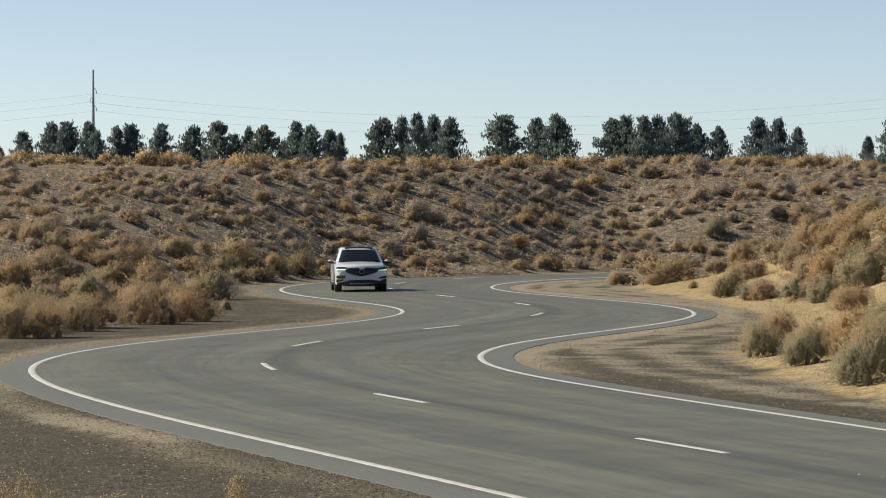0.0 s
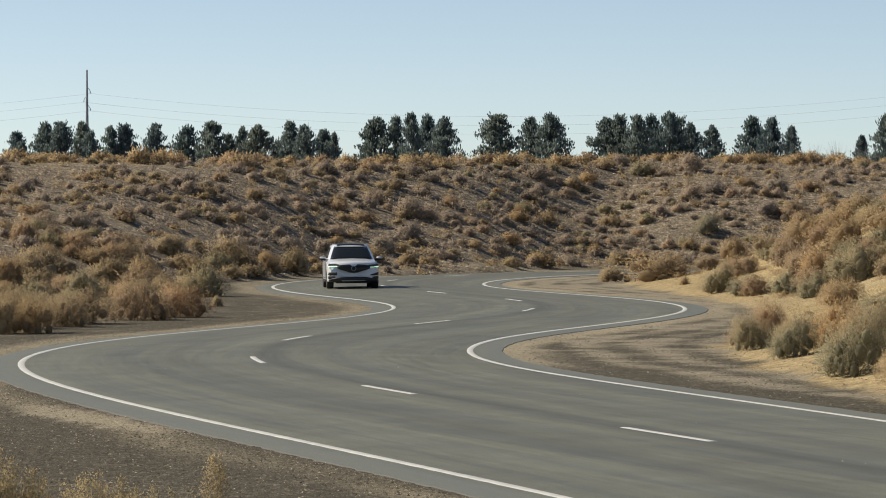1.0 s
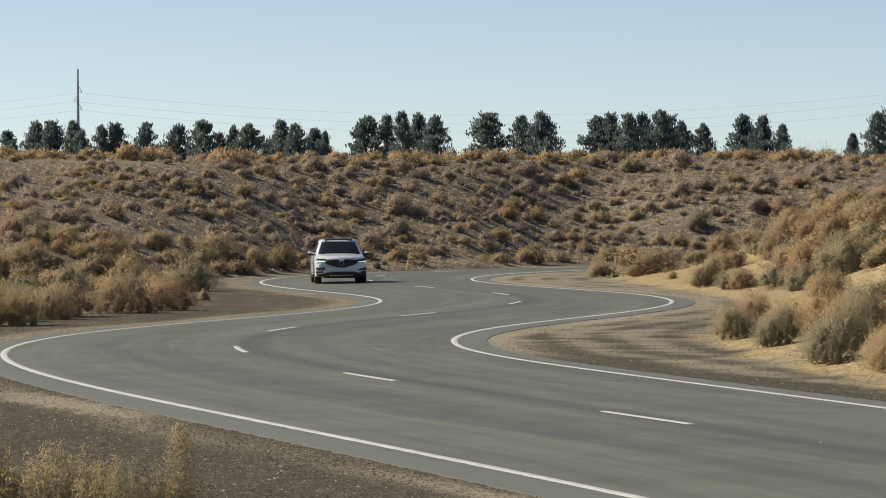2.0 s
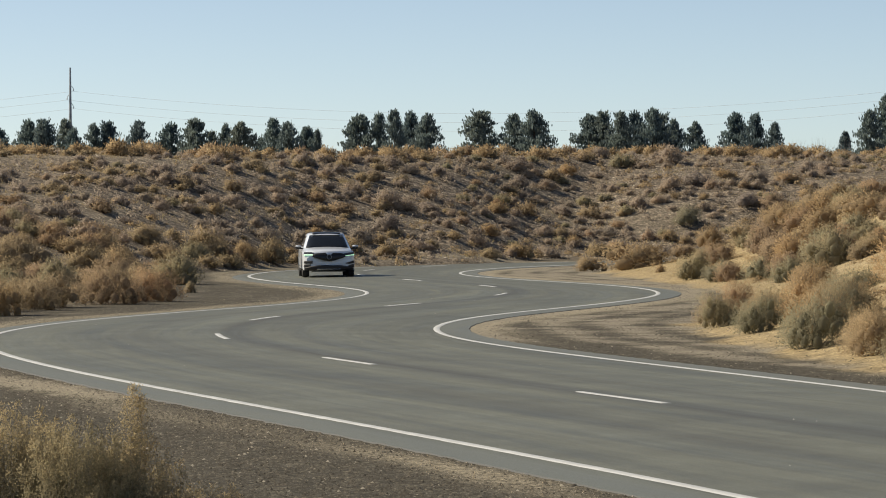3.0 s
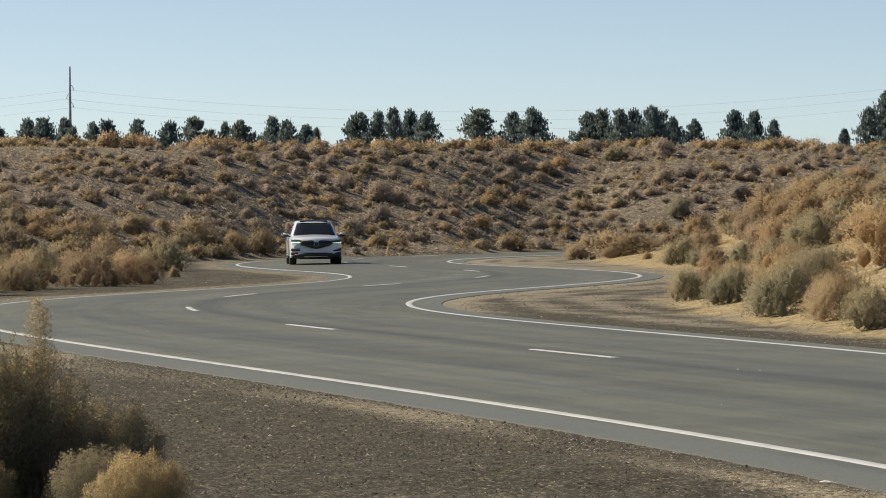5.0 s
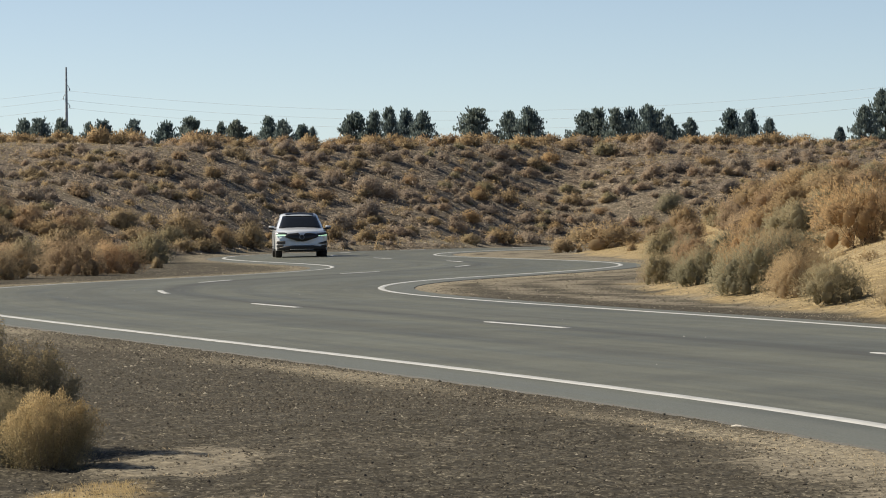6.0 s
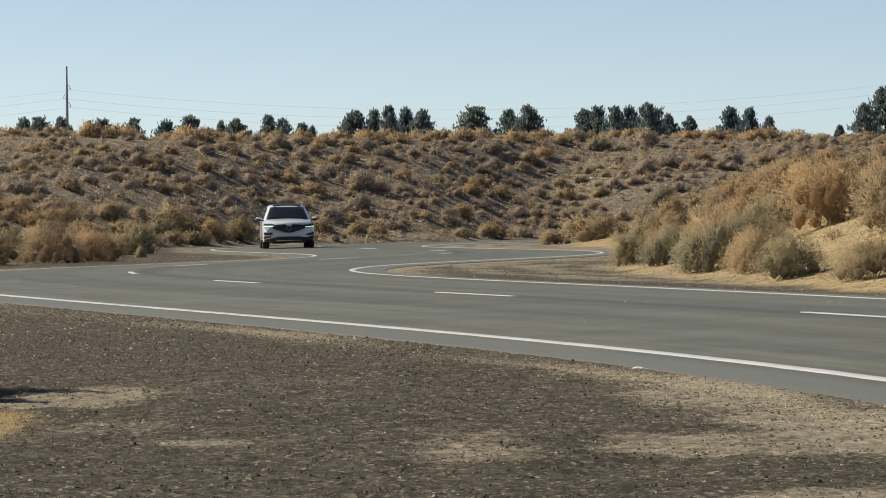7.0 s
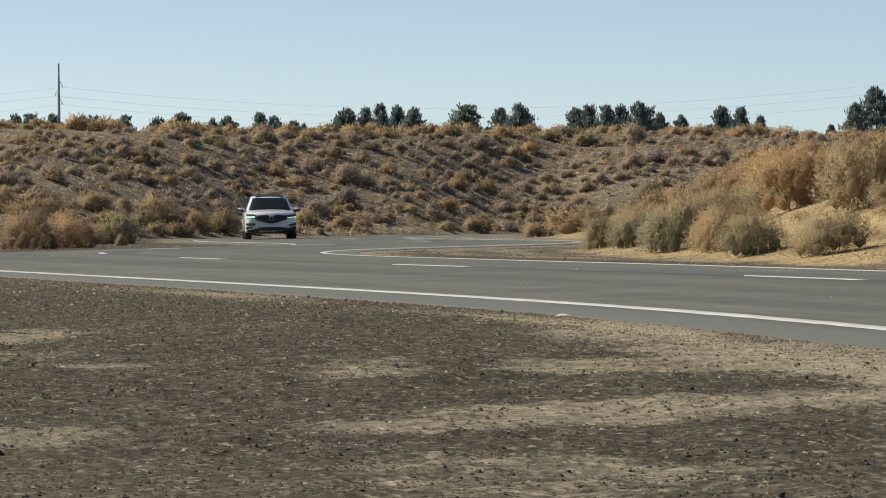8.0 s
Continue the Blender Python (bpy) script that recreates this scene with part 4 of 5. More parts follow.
def on_bank(rng):
    x = rng.uniform(-28, 34)
    s = rng.uniform(0.02, 1.25)
    foot, ridge = np.interp(x, *BANK_FOOT), np.interp(x, *BANK_RIDGE)
    return x, float(foot + s * (ridge - foot)), rng.uniform(0.14, 0.42)


def low_on_mound(rng):
    x, y = rng.uniform(6, 20), rng.uniform(46, 150)
    return (x, y, rng.uniform(0.10, 0.34)) if mound_in(np.array([x]), np.array([y]))[0] > 0.9 else None


scrub("mound_scrub", GOLDEN, 25, scattered(26, 260, low_on_mound, 0.7), 260, "small golden tufts on the sandy mound", 0.2, 0.06)
scrub("grey_scrub", MAUVE, 11, scattered(12, 1600, on_bank, 0.5), 90, "small grey-brown tufts all over the bank")


def on_east_slope(rng):
    x, s = rng.uniform(3, 32), rng.uniform(0.08, 0.95)
    foot, ridge = np.interp(x, *BANK_FOOT), np.interp(x, *BANK_RIDGE)
    return x, float(foot + s * (ridge - foot)), rng.uniform(0.22, 0.6)


east_spots = scattered(47, 150, on_east_slope, 0.75)
scrub("east_scrub", MAUVE, 48, east_spots[::2] + east_spots[1::4], 520, "grey-brown brush on the bank beyond the bend", 0.15, 0.085, 9)
scrub("olive_east_scrub", OLIVE, 49, east_spots[3::4], 520, "olive brush on the bank beyond the bend", 0.15, 0.085, 9)


def on_west_slope(rng):
    x, s = rng.uniform(-26, 2), rng.uniform(0.3, 1.0)
    foot, ridge = np.interp(x, *BANK_FOOT), np.interp(x, *BANK_RIDGE)
    return x, float(foot + s * (ridge - foot)), rng.uniform(0.3, 0.6)


west_spots = scattered(27, 170, on_west_slope, 0.75)
scrub("slope_scrub", MAUVE, 28, west_spots[::2], 520, "grey-brown brush on the upper bank", 0.15, 0.085, 9)
scrub("tan_slope_scrub", GOLDEN, 29, west_spots[1::2], 520, "tan brush on the upper bank", 0.15, 0.085, 9)
scrub("golden_scrub", GOLDEN, 13, scattered(14, 700, on_bank, 0.6), 110, "small golden tufts all over the bank")


ridge_spots = scattered(1, 150, on_ridge, 0.42)
scrub("ridge_scrub", GOLDEN, 17, ridge_spots[::2] + ridge_spots[1::4], 700, "golden-tan brush in a row along the ridge", 0.16, 0.075, 10)
scrub("rusty_ridge_scrub", RUST, 18, ridge_spots[3::4], 700, "rusty brush in a row along the ridge", 0.16, 0.075, 10)


def far_scrub(rng):
    x, y = rng.uniform(-70, 75), rng.uniform(196, 330)
    return (x, y, rng.uniform(0.4, 0.8)) if y > np.interp(x, *BANK_RIDGE) + 5 else None


scrub("plateau_scrub", GOLDEN, 15, scattered(16, 400, far_scrub, 0.8), 100, "golden brush on the flat land behind the bank")


def grass(name, seed, count, inside, length, width, label, mat=STRAW, upright=0.8):
    """Dry grass blades as one object."""
    rng, spots = np.random.default_rng(seed), []
    while len(spots) < count:
        x, y, keep = inside(rng, 4000)
        spots += list(np.c_[x, y][keep])
    spots = np.array(spots[:count])
    z = land(spots[:, 0], spots[:, 1])
    base = np.c_[spots, z - 0.01]
    lean = rng.normal(size=(count, 3)) * (0.55, 0.55, 0.1) + (0, 0, upright)
    lean /= np.linalg.norm(lean, axis=1, keepdims=True)
    tip = base + lean * (length * (0.4 + 0.8 * rng.random(count)))[:, None]
    a = rng.random(count) * 6.28
    side = np.c_[np.cos(a), np.sin(a), np.zeros(count)] * width
    verts = np.stack([base - side, base + side, tip], 1)
    under = np.cross(verts[:, 1] - verts[:, 0], verts[:, 2] - verts[:, 0])[:, 2] < 0
    verts[under] = verts[under][:, [1, 0, 2]]
    verts = verts.reshape(-1, 3)
    soft = np.repeat(lean * 0.3 + (0, 0, 0.8), 3, 0)
    soft /= np.linalg.norm(soft, axis=1, keepdims=True)
    share = np.tile([0.0, 0.0, 1.0], count)
    return tagged(new(name, mesh_of(name, verts, np.arange(count * 3).reshape(-1, 3), mat, {"tip": share}, normals=soft)), label, "grass", kind="stuff")


def mound_grass(rng, n):
    x, y = rng.uniform(5.5, 20, n), rng.uniform(30, 150, n)
    deep = mound_in(x, y)
    return x, y, (deep > 0.3 + 0.5 * rng.random(n)) & (rng.random(n) < 0.35 + 0.65 * (ripple(x, y, 1.0, 9) > -0.1))


def verge_grass(rng, n):
    x, y = rng.uniform(-9, 11, n), rng.uniform(48, 125, n)
    out = off_road(x, y)
    return x, y, (out > 0.1) & ((mound_in(x, y) > -0.6) | ((x < -3) & (y > 60))) & (out < 0.3 + 1.1 * rng.random(n) ** 2) & (rng.random(n) < 0.25 + 0.75 * (ripple(x, y, 2.9, 3) + ripple(x, y, 0.8, 7) > 0.2))


def bank_grass(rng, n):
    x, y = rng.uniform(-26, 32, n), rng.uniform(120, 232, n)
    foot, ridge = np.interp(x, *BANK_FOOT), np.interp(x, *BANK_RIDGE)
    s = (y - foot) / (ridge - foot)
    return x, y, (s > 0.0) & (s < 1.15) & (ripple(x, y, 1.4, 8) + ripple(x, y, 0.6, 2) > 0.1)


def chaff(rng, n):
    x, y = rng.uniform(-8, 6, n), rng.uniform(14, 60, n)
    return x, y, (rng.random(n) < 0.9 * np.maximum(strip_at(x, y), 0.35 * silt_at(x, y) * (y < 40))) & (off_road(x, y) > 0.05)


def near_grass(rng, n):
    x, y = rng.uniform(-0.7, 0.5, n), rng.uniform(16.2, 20.3, n)
    return x, y, rng.random(n) < np.clip(1.7 - 1.6 * np.hypot((x + 0.1) / 0.34, (y - 18.6) / 1.8) + 0.5 * ripple(x, y, 0.13, 2), 0, 1)


grass("yellow_grass", 25, 5200, near_grass, 0.055, 0.0028, "short yellow dry grass beside the gravel verge")
grass("chaff", 24, 9000, chaff, 0.03, 0.006, "straw-coloured chaff strewn along the asphalt", CHAFF, 0.22)
grass("mound_grass", 21, 42000, mound_grass, 0.10, 0.008, "pale yellow dry grass on the sandy mound")
grass("verge_grass", 22, 7000, verge_grass, 0.045, 0.008, "straw-coloured dead grass along the asphalt", CHAFF, 0.4)
grass("bank_grass", 23, 15000, bank_grass, 0.16, 0.022, "straw-coloured dead grass between the brush on the bank")


def make_stones(name, seed, x, y, size, label, blunt=False, mat=STONE):
    """Loose stones as one object: flat lumps, or blunter ones for the larger."""
    rng = np.random.default_rng(seed)
    if blunt:
        shape = np.array([(1, 0, -0.3), (0, 0.95, -0.3), (-1, 0.1, -0.3), (0, -0.95, -0.3), (0.65, 0.1, 0.45), (0, 0.6, 0.5), (-0.6, 0, 0.42), (0, -0.6, 0.48)])
        sides = np.array([(0, 1, 5), (0, 5, 4), (1, 2, 6), (1, 6, 5), (2, 3, 7), (2, 7, 6), (3, 0, 4), (3, 4, 7), (4, 5, 6), (4, 6, 7)])
    else:
        shape = np.array([(1, 0, -0.25), (-0.5, 0.87, -0.25), (-0.5, -0.87, -0.25), (0, 0, 0.42)])
        sides = np.array([(0, 1, 3), (1, 2, 3), (2, 0, 3)])
    n = len(shape)
    lump = shape[None] * (0.65 + 0.7 * rng.random((len(x), n, 1))) * size[:, None, None]
    if not blunt:
        lump[:, 3, :2] += rng.uniform(-0.4, 0.4, (len(x), 2)) * size[:, None]
    a = rng.random(len(x)) * 6.28
    lump[..., 0], lump[..., 1] = lump[..., 0] * np.cos(a)[:, None] - lump[..., 1] * np.sin(a)[:, None], lump[..., 0] * np.sin(a)[:, None] + lump[..., 1] * np.cos(a)[:, None]
    lift = clods(x, y) * step(0.1, 0.8, off_road(x, y)) * (1 - step(24, 30, y)) * step(4, 7, y)
    verts = lump + np.stack([x, y, land(x, y) + lift + size * 0.08], -1)[:, None]
    faces = sides[None] + n * np.arange(len(x))[:, None, None]
    return tagged(new(name, mesh_of(name, verts.reshape(-1, 3), faces.reshape(-1, 3), mat, smooth=True)), label, "gravel", kind="stuff")


def make_gravel():
    rng, count = np.random.default_rng(31), 330000
    y = 8 + 22 * rng.random(count) ** 1.6
    x = rng.uniform(-2.6, 6.2, count)
    keep = (x < 2.9 + 0.125 * y) & (x > -0.125 * y)
    x, y = x[keep], y[keep]
    keep = (off_road(x, y) > 0.04) & (rng.random(len(x)) > 0.85 * np.maximum(silt_at(x, y), strip_at(x, y)) - 0.15 * ripple(x, y, 0.3, 1))
    x, y = x[keep][:54000], y[keep][:54000]
    make_stones("gravel", 32, x, y, (0.006 + 0.007 * rng.random(len(x)) ** 2) * (0.75 + y / 40), "loose dark gravel on the verge")
    x, y = x[::60], y[::60]
    make_stones("small_stones", 37, x + 0.02, y + 0.03, (0.008 + 0.010 * rng.random(len(x)) ** 6) * (0.8 + y / 60), "single larger stones on the verge", True)
    x, y = rng.uniform(-7, 4.5, 60000), 28 + 30 * rng.random(60000) ** 1.2
    keep = (off_road(x, y) > 0.05) & (rng.random(60000) > 0.85 * np.maximum(silt_at(x, y), strip_at(x, y))) & (off_road(x, y) < 9)
    x, y = x[keep][:26000], y[keep][:26000]
    make_stones("verge_gravel", 35, x, y, 0.011 + 0.022 * rng.random(len(x)) ** 2.5, "dark gravel along the bend")
    n = rng.integers(0, len(left_edge), 60000)
    out = left_edge[n] + sideways(left_edge)[n] * (0.03 + 0.7 * rng.random(60000)[:, None] ** 1.4) + rng.normal(size=(60000, 2)) * 0.15
    keep = (out[:, 1] > 9) & (out[:, 1] < 62) & (off_road(out[:, 0], out[:, 1]) > -0.03)
    x, y = out[keep][:26000].T
    make_stones("edge_grit", 39, x[::2], y[::2], 0.006 + 0.007 * rng.random(len(x[::2])) ** 2, "pale grit along the edge of the asphalt", mat=BANK_STONE)
    x, y = x[1::2], y[1::2]
    keep = rng.random(len(x)) > 0.9 * strip_at(x, y)
    x, y = x[keep], y[keep]
    make_stones("edge_gravel", 36, x, y, 0.007 + 0.010 * rng.random(len(x)) ** 3, "grit along the edge of the asphalt")
    x, y = rng.uniform(-10, 12, 60000), rng.uniform(36, 120, 60000)
    keep = (off_road(x, y) > 0.1) & (mound_in(x, y) < 1.0) & (rng.random(60000) > 0.9 * np.maximum(silt_at(x, y), strip_at(x, y)))
    x, y = x[keep][:30000], y[keep][:30000]
    make_stones("bend_gravel", 33, x[::2], y[::2], 0.011 + 0.024 * rng.random(len(x[::2])) ** 3, "loose dark stones inside the bends")
    make_stones("pale_gravel", 38, x[1::2], y[1::2], 0.009 + 0.014 * rng.random(len(x[1::2])) ** 3, "loose pale stones inside the bends", mat=BANK_STONE)
    x, s = rng.uniform(-26, 32, 20000), rng.uniform(0, 1.15, 20000)
    foot, ridge = np.interp(x, *BANK_FOOT), np.interp(x, *BANK_RIDGE)
    make_stones("bank_stones", 34, x, foot + s * (ridge - foot), 0.03 + 0.075 * rng.random(len(x)) ** 3, "loose pale stones and clods on the bank", mat=BANK_STONE)


make_gravel()


def make_litter():
    """Pale specks of grit on the asphalt and a dry stick at its edge."""
    rng = np.random.default_rng(41)
    n, side = rng.integers(40, 330, 26), rng.uniform(0.08, 0.92, 26)
    spot = left_line[n] * (1 - side[:, None]) + right_line[n] * side[:, None]
    verts, faces = [], []
    for (x, y), s in zip(spot, side):
        r, z, k = rng.uniform(0.008, 0.015), float(crown(0.06 + 0.88 * s)), len(verts)
        for a in range(4):
            verts.append((x + math.cos(a * 1.57) * r * rng.uniform(0.7, 1.3), y + math.sin(a * 1.57) * r, z - 0.004))
        verts.append((x, y, z + r * 0.8))
        faces += [(k, k + 1, k + 4), (k + 1, k + 2, k + 4), (k + 2, k + 3, k + 4), (k + 3, k, k + 4)]
    tagged(new("road_grit", mesh_of("road_grit", verts, faces, PALE_STONE)), "pale specks of grit scattered on the asphalt", "gravel", kind="stuff")
    bm, last = bmesh.new(), None
    for at, r in (((-0.17, 0.06, 0.012), 0.006), ((-0.05, 0.0, 0.024), 0.010), ((0.06, -0.03, 0.022), 0.009), ((0.17, -0.02, 0.010), 0.004)):
        ring = [bm.verts.new((at[0], at[1] + math.cos(a * 1.047) * r, at[2] + math.sin(a * 1.047) * r)) for a in range(6)]
        if last:
            for a in range(6):
                bm.faces.new((last[a], last[(a + 1) % 6], ring[(a + 1) % 6], ring[a]))
        else:
            bm.faces.new(ring[::-1])
        last = ring
    bm.faces.new(last)
    stick = tagged(part("stick", bm, PALE_STONE), "pale dry stick lying at the edge of the asphalt", "stick")
    stick.scale, stick.rotation_euler = (0.45, 0.45, 0.7), (0, 0, radians(-35))
    stick.location = (3.78, 24.34, float(land(np.array([3.78]), np.array([24.34]))[0]) + 0.004)


make_litter()


# ---- pines, bare trees and the power line, far behind the bank ----
def tube(verts, faces, points, widths, sides=6):
    """Adds a bent, tapered tube to lists of places and four-cornered faces."""
    k = len(verts)
    for p, w in zip(points, widths):
        for n in range(sides):
            a = 2 * math.pi * n / sides
            verts.append((p[0] + math.cos(a) * w, p[1] + math.sin(a) * w, p[2]))
    for ring in range(len(points) - 1):
        for n in range(sides):
            a, b = k + ring * sides + n, k + ring * sides + (n + 1) % sides
            faces.append((a, b, b + sides, a + sides))


def pine_kind(seed):
    """The meshes of a pine one metre tall and about one metre broad: trunk, limbs and a dense ragged crown of upswept boughs."""
    rng = np.random.default_rng(seed)
    tv, tf, lv, lf = [], [], [], []
    lean = rng.normal(size=2) * 0.03
    tube(tv, tf, [(0, 0, -0.01), (*lean, 0.5), (*(lean * 1.4), 0.95)], (0.045, 0.03, 0.006))
    heavy = rng.random(2) * 6.28
    tips, grow, size = [], [], []
    for n in range(104):
        h = 0.16 + 0.80 * (n + rng.random()) / 104
        a = rng.random() * 6.28
        full = (1.04 - max(0.0, (h - 0.30) / 0.70) ** 1.9) * (0.88 + 0.12 * math.cos(a - heavy[0]) + 0.10 * math.cos(2 * a - heavy[1]))
        reach = 0.70 * full * rng.uniform(0.62, 1.12) + 0.015
        rise = rng.uniform(0.01, 0.04) + rng.uniform(0.02, 0.10) * reach
        root = np.array([*(lean * h), max(h - 0.02, 0.0)])
        end = root + (math.cos(a) * reach, math.sin(a) * reach, rise)
        mid = (root + end) / 2 - (0, 0, 0.018)
        tube(lv, lf, [root, mid, end], (0.010, 0.007, 0.002), 4)
        for s in (0.25, 0.45, 0.62, 0.78, 0.92, 1.03):
            tips.append((1 - s) ** 2 * root + 2 * s * (1 - s) * mid + s**2 * end + rng.normal(size=3) * (0.03, 0.03, 0.010))
            grow.append((math.cos(a) * 0.38, math.sin(a) * 0.38, 0.9))
            size.append(1.15 - 0.45 * s)
    for n in range(14):
        tips.append(np.array([*(lean * 1.4 + rng.normal(size=2) * 0.02 * (1 - n / 14)), 0.80 + 0.0135 * n]))
        grow.append((0, 0, 1.0))
        size.append(0.8)
    tips, grow, count = np.array(tips), np.array(grow), 6
    base = np.repeat(tips, count, 0) + rng.normal(size=(len(tips) * count, 3)) * (0.045, 0.045, 0.016)
    out = np.repeat(grow, count, 0) + rng.normal(size=base.shape) * 0.27
    out /= np.linalg.norm(out, axis=1, keepdims=True)
    out *= (1.0, 1.0, 0.8)
    side = np.cross(out, rng.normal(size=base.shape))
    side /= np.linalg.norm(side, axis=1, keepdims=True)
    side *= (0.026, 0.026, 0.010)
    long = 0.095 * (0.6 + 0.7 * rng.random(len(base)))[:, None] * np.repeat(size, count)[:, None]
    verts = np.stack([base - side * 0.5, base + out * long * 0.6 - side, base + out * long, base + out * long * 0.6 + side], 1).reshape(-1, 3)
    share = np.tile([0.1, 0.6, 1.0, 0.6], len(base))
    crown = mesh_of("crown", verts, np.arange(len(verts)).reshape(-1, 4), NEEDLES, {"tip": share})
    return mesh_of("trunk", tv, tf, BARK), mesh_of("limb", lv, lf, BARK), crown


# Pines: place across, height of the top, breadth.
PINES_WEST = [(-56.1, 11.5, 1.4), (-53.8, 13.5, 2.9), (-52.2, 12.1, 1.9), (-50.6, 13.1, 2.1), (-49.3, 14.6, 3.1), (-47.6, 14.6, 2.9), (-45.4, 14.8, 2.6), (-43.5, 13.4, 2.3),
              (-41.4, 14.1, 2.6), (-39.7, 14.4, 2.9), (-35.3, 14.3, 2.7), (-32.0, 14.2, 3.6), (-28.5, 14.6, 3.7), (-26.4, 13.1, 2.4), (-24.8, 14.1, 2.0), (-22.7, 14.1, 3.3),
              (-20.4, 12.3, 2.0), (-18.6, 14.7, 3.0), (-16.7, 14.1, 2.9), (-14.6, 13.7, 2.9), (-12.9, 13.2, 1.4)]
PINES_EAST = [(-7.8, 15.1, 4.1), (-5.1, 15.3, 2.6), (-3.2, 15.5, 2.6), (-1.2, 15.5, 3.4), (0.7, 15.1, 3.3), (7.9, 15.4, 4.1), (12.0, 15.2, 3.0), (14.2, 15.3, 3.9),
              (21.3, 15.0, 3.9), (23.1, 15.4, 2.9), (25.1, 15.2, 2.9), (27.5, 15.4, 3.3), (29.3, 15.6, 3.1), (30.5, 15.1, 2.9), (32.2, 14.4, 2.6), (34.6, 13.9, 2.4),
              (40.3, 15.2, 3.3), (42.3, 15.0, 2.9), (44.6, 13.8, 2.1), (54.4, 12.8, 1.9), (56.4, 15.3, 3.0), (59.6, 17.4, 4.2)]
pine_kinds = [pine_kind(500 + n) for n in range(7)]
for n, (x, top, broad) in enumerate(PINES_WEST + PINES_EAST):
    pine = tagged(new("pine_tree"), "dark green pine with a ragged crown behind the bank", "tree", "row of pines")
    for mesh, called in zip(pine_kinds[(n * 5 + n // 3) % 7], ("trunk", "limb", "crown")):
        piece(called, mesh, pine)
    y = 465 + 5 * math.sin(n * 2.4)
    foot = float(land(np.array([x]), np.array([y]))[0])
    tall = (top - foot) * 0.985
    wide = broad * 1.12
    pine.matrix_basis = Matrix.Translation((x, y, foot)) @ pose(0, 0, 0, 0, 0, 77 * n) @ Matrix.Diagonal((wide, wide, tall, 1))


def bare_kind(seed):
    """The mesh of a leafless tree one metre tall."""
    rng = np.random.default_rng(seed)
    verts, faces = [], []
    for n in range(70):
        a, out = rng.random() * 6.28, rng.uniform(0.1, 0.45)
        start = np.array([0, 0, rng.uniform(0, 0.35)])
        end = np.array([math.cos(a) * out, math.sin(a) * out, rng.uniform(0.5, 1.0)])
        tube(verts, faces, [start, (start + end) / 2 + (0, 0, 0.05), end], (0.005, 0.003, 0.0012), 3)
    return mesh_of("bare_tree", verts, faces, FAR_TWIGS)


bare_mesh = bare_kind(61)
for x, top in ((-36.8, 11.6), (17.4, 11.0), (37.6, 11.6), (46.6, 11.7), (49.5, 11.9), (52.6, 11.6)):
    foot = float(land(np.array([x]), np.array([455.0]))[0])
    tree = tagged(new("bare_tree", bare_mesh), "leafless grey tree behind the bank", "tree", "leafless trees")
    tree.matrix_basis = Matrix.Translation((x, 455, foot)) @ pose(0, 0, 0, 0, 0, x * 31) @ Matrix.Diagonal((4, 4, top - foot, 1))


def make_pole(x, y, top):
    """A tapered steel pole with three curved arms and their insulators."""
    foot = float(land(np.array([x]), np.array([y]))[0])
    pole = tagged(new("power_pole"), "tall tapered steel power pole with curved arms", "power pole", "power poles")
    pole.location = (x, y, foot)
    verts, faces = [], []
    high = top - foot
    tube(verts, faces, [(0, 0, -0.3), (0, 0, high * 0.5), (0, 0, high)], (0.30, 0.22, 0.11), 12)
    piece("shaft", mesh_of("shaft", verts, faces, GALVANISED, smooth=True), pole)
    for n, (drop, way) in enumerate(((3.0, 1), (4.2, -1), (5.4, 1))):
        verts, faces = [], []
        tube(verts, faces, [(way * 0.1, 0, high - drop + 0.5), (way * 0.25, 0, high - drop + 0.35), (way * 0.42, 0, high - drop + 0.08), (way * 0.45, 0, high - drop)], (0.06, 0.05, 0.045, 0.04), 6)
        arm = piece("arm", mesh_of("arm", verts, faces, GALVANISED), pole)
        verts, faces = [], []
        tube(verts, faces, [(0, 0, 0), (0, 0, -0.12), (0, 0, -0.24), (0, 0, -0.3)], (0.05, 0.09, 0.06, 0.02), 8)
        insulator = piece("insulator", mesh_of("insulator", verts, faces, WIRE), arm)
        insulator.location = (way * 0.45, 0, high - drop)
    return [Vector((x + way * 0.45, y, top - drop - 0.3)) for drop, way in ((3.0, 1), (4.2, -1), (5.4, 1))]


here, east, west = make_pole(-48.6, 510, 23.1), make_pole(70, 480, 22.6), make_pole(-170, 520, 22.0)
for far, sag in ((east, 3.5), (west, 3.2)):
    for a, b in zip(here, far):
        verts, faces = [], []
        points = [a.lerp(b, s) - Vector((0, 0, 4 * sag * s * (1 - s))) for s in np.linspace(0, 1, 41)]
        k = 0
        for p in points:
            for n in range(4):
                verts.append((p.x, p.y + math.cos(n * 1.571) * 0.008, p.z + math.sin(n * 1.571) * 0.012))
        for ring in range(40):
            for n in range(4):
                faces.append((ring * 4 + n, ring * 4 + (n + 1) % 4, ring * 4 + 4 + (n + 1) % 4, ring * 4 + 4 + n))
        tagged(new("power_line", mesh_of("power_line", verts, faces, WIRE)), "thin sagging wire between the power poles", "cable", "power lines")


# ---- the car ----
def car_paint(name, colour):
    m, nodes, links, shader = material(name, 0.32, 0, 0.5)
    n = noise_node(nodes, links, 3, 4, 0.6, place_node(nodes))
    links.new(ramp_node(nodes, links, n, [(0.3, tuple(c * 0.93 for c in colour)), (0.7, colour)]), shader.inputs["Base Color"])
    shader.inputs["Coat Weight"].default_value, shader.inputs["Coat Roughness"].default_value = 0.7, 0.05
    return m


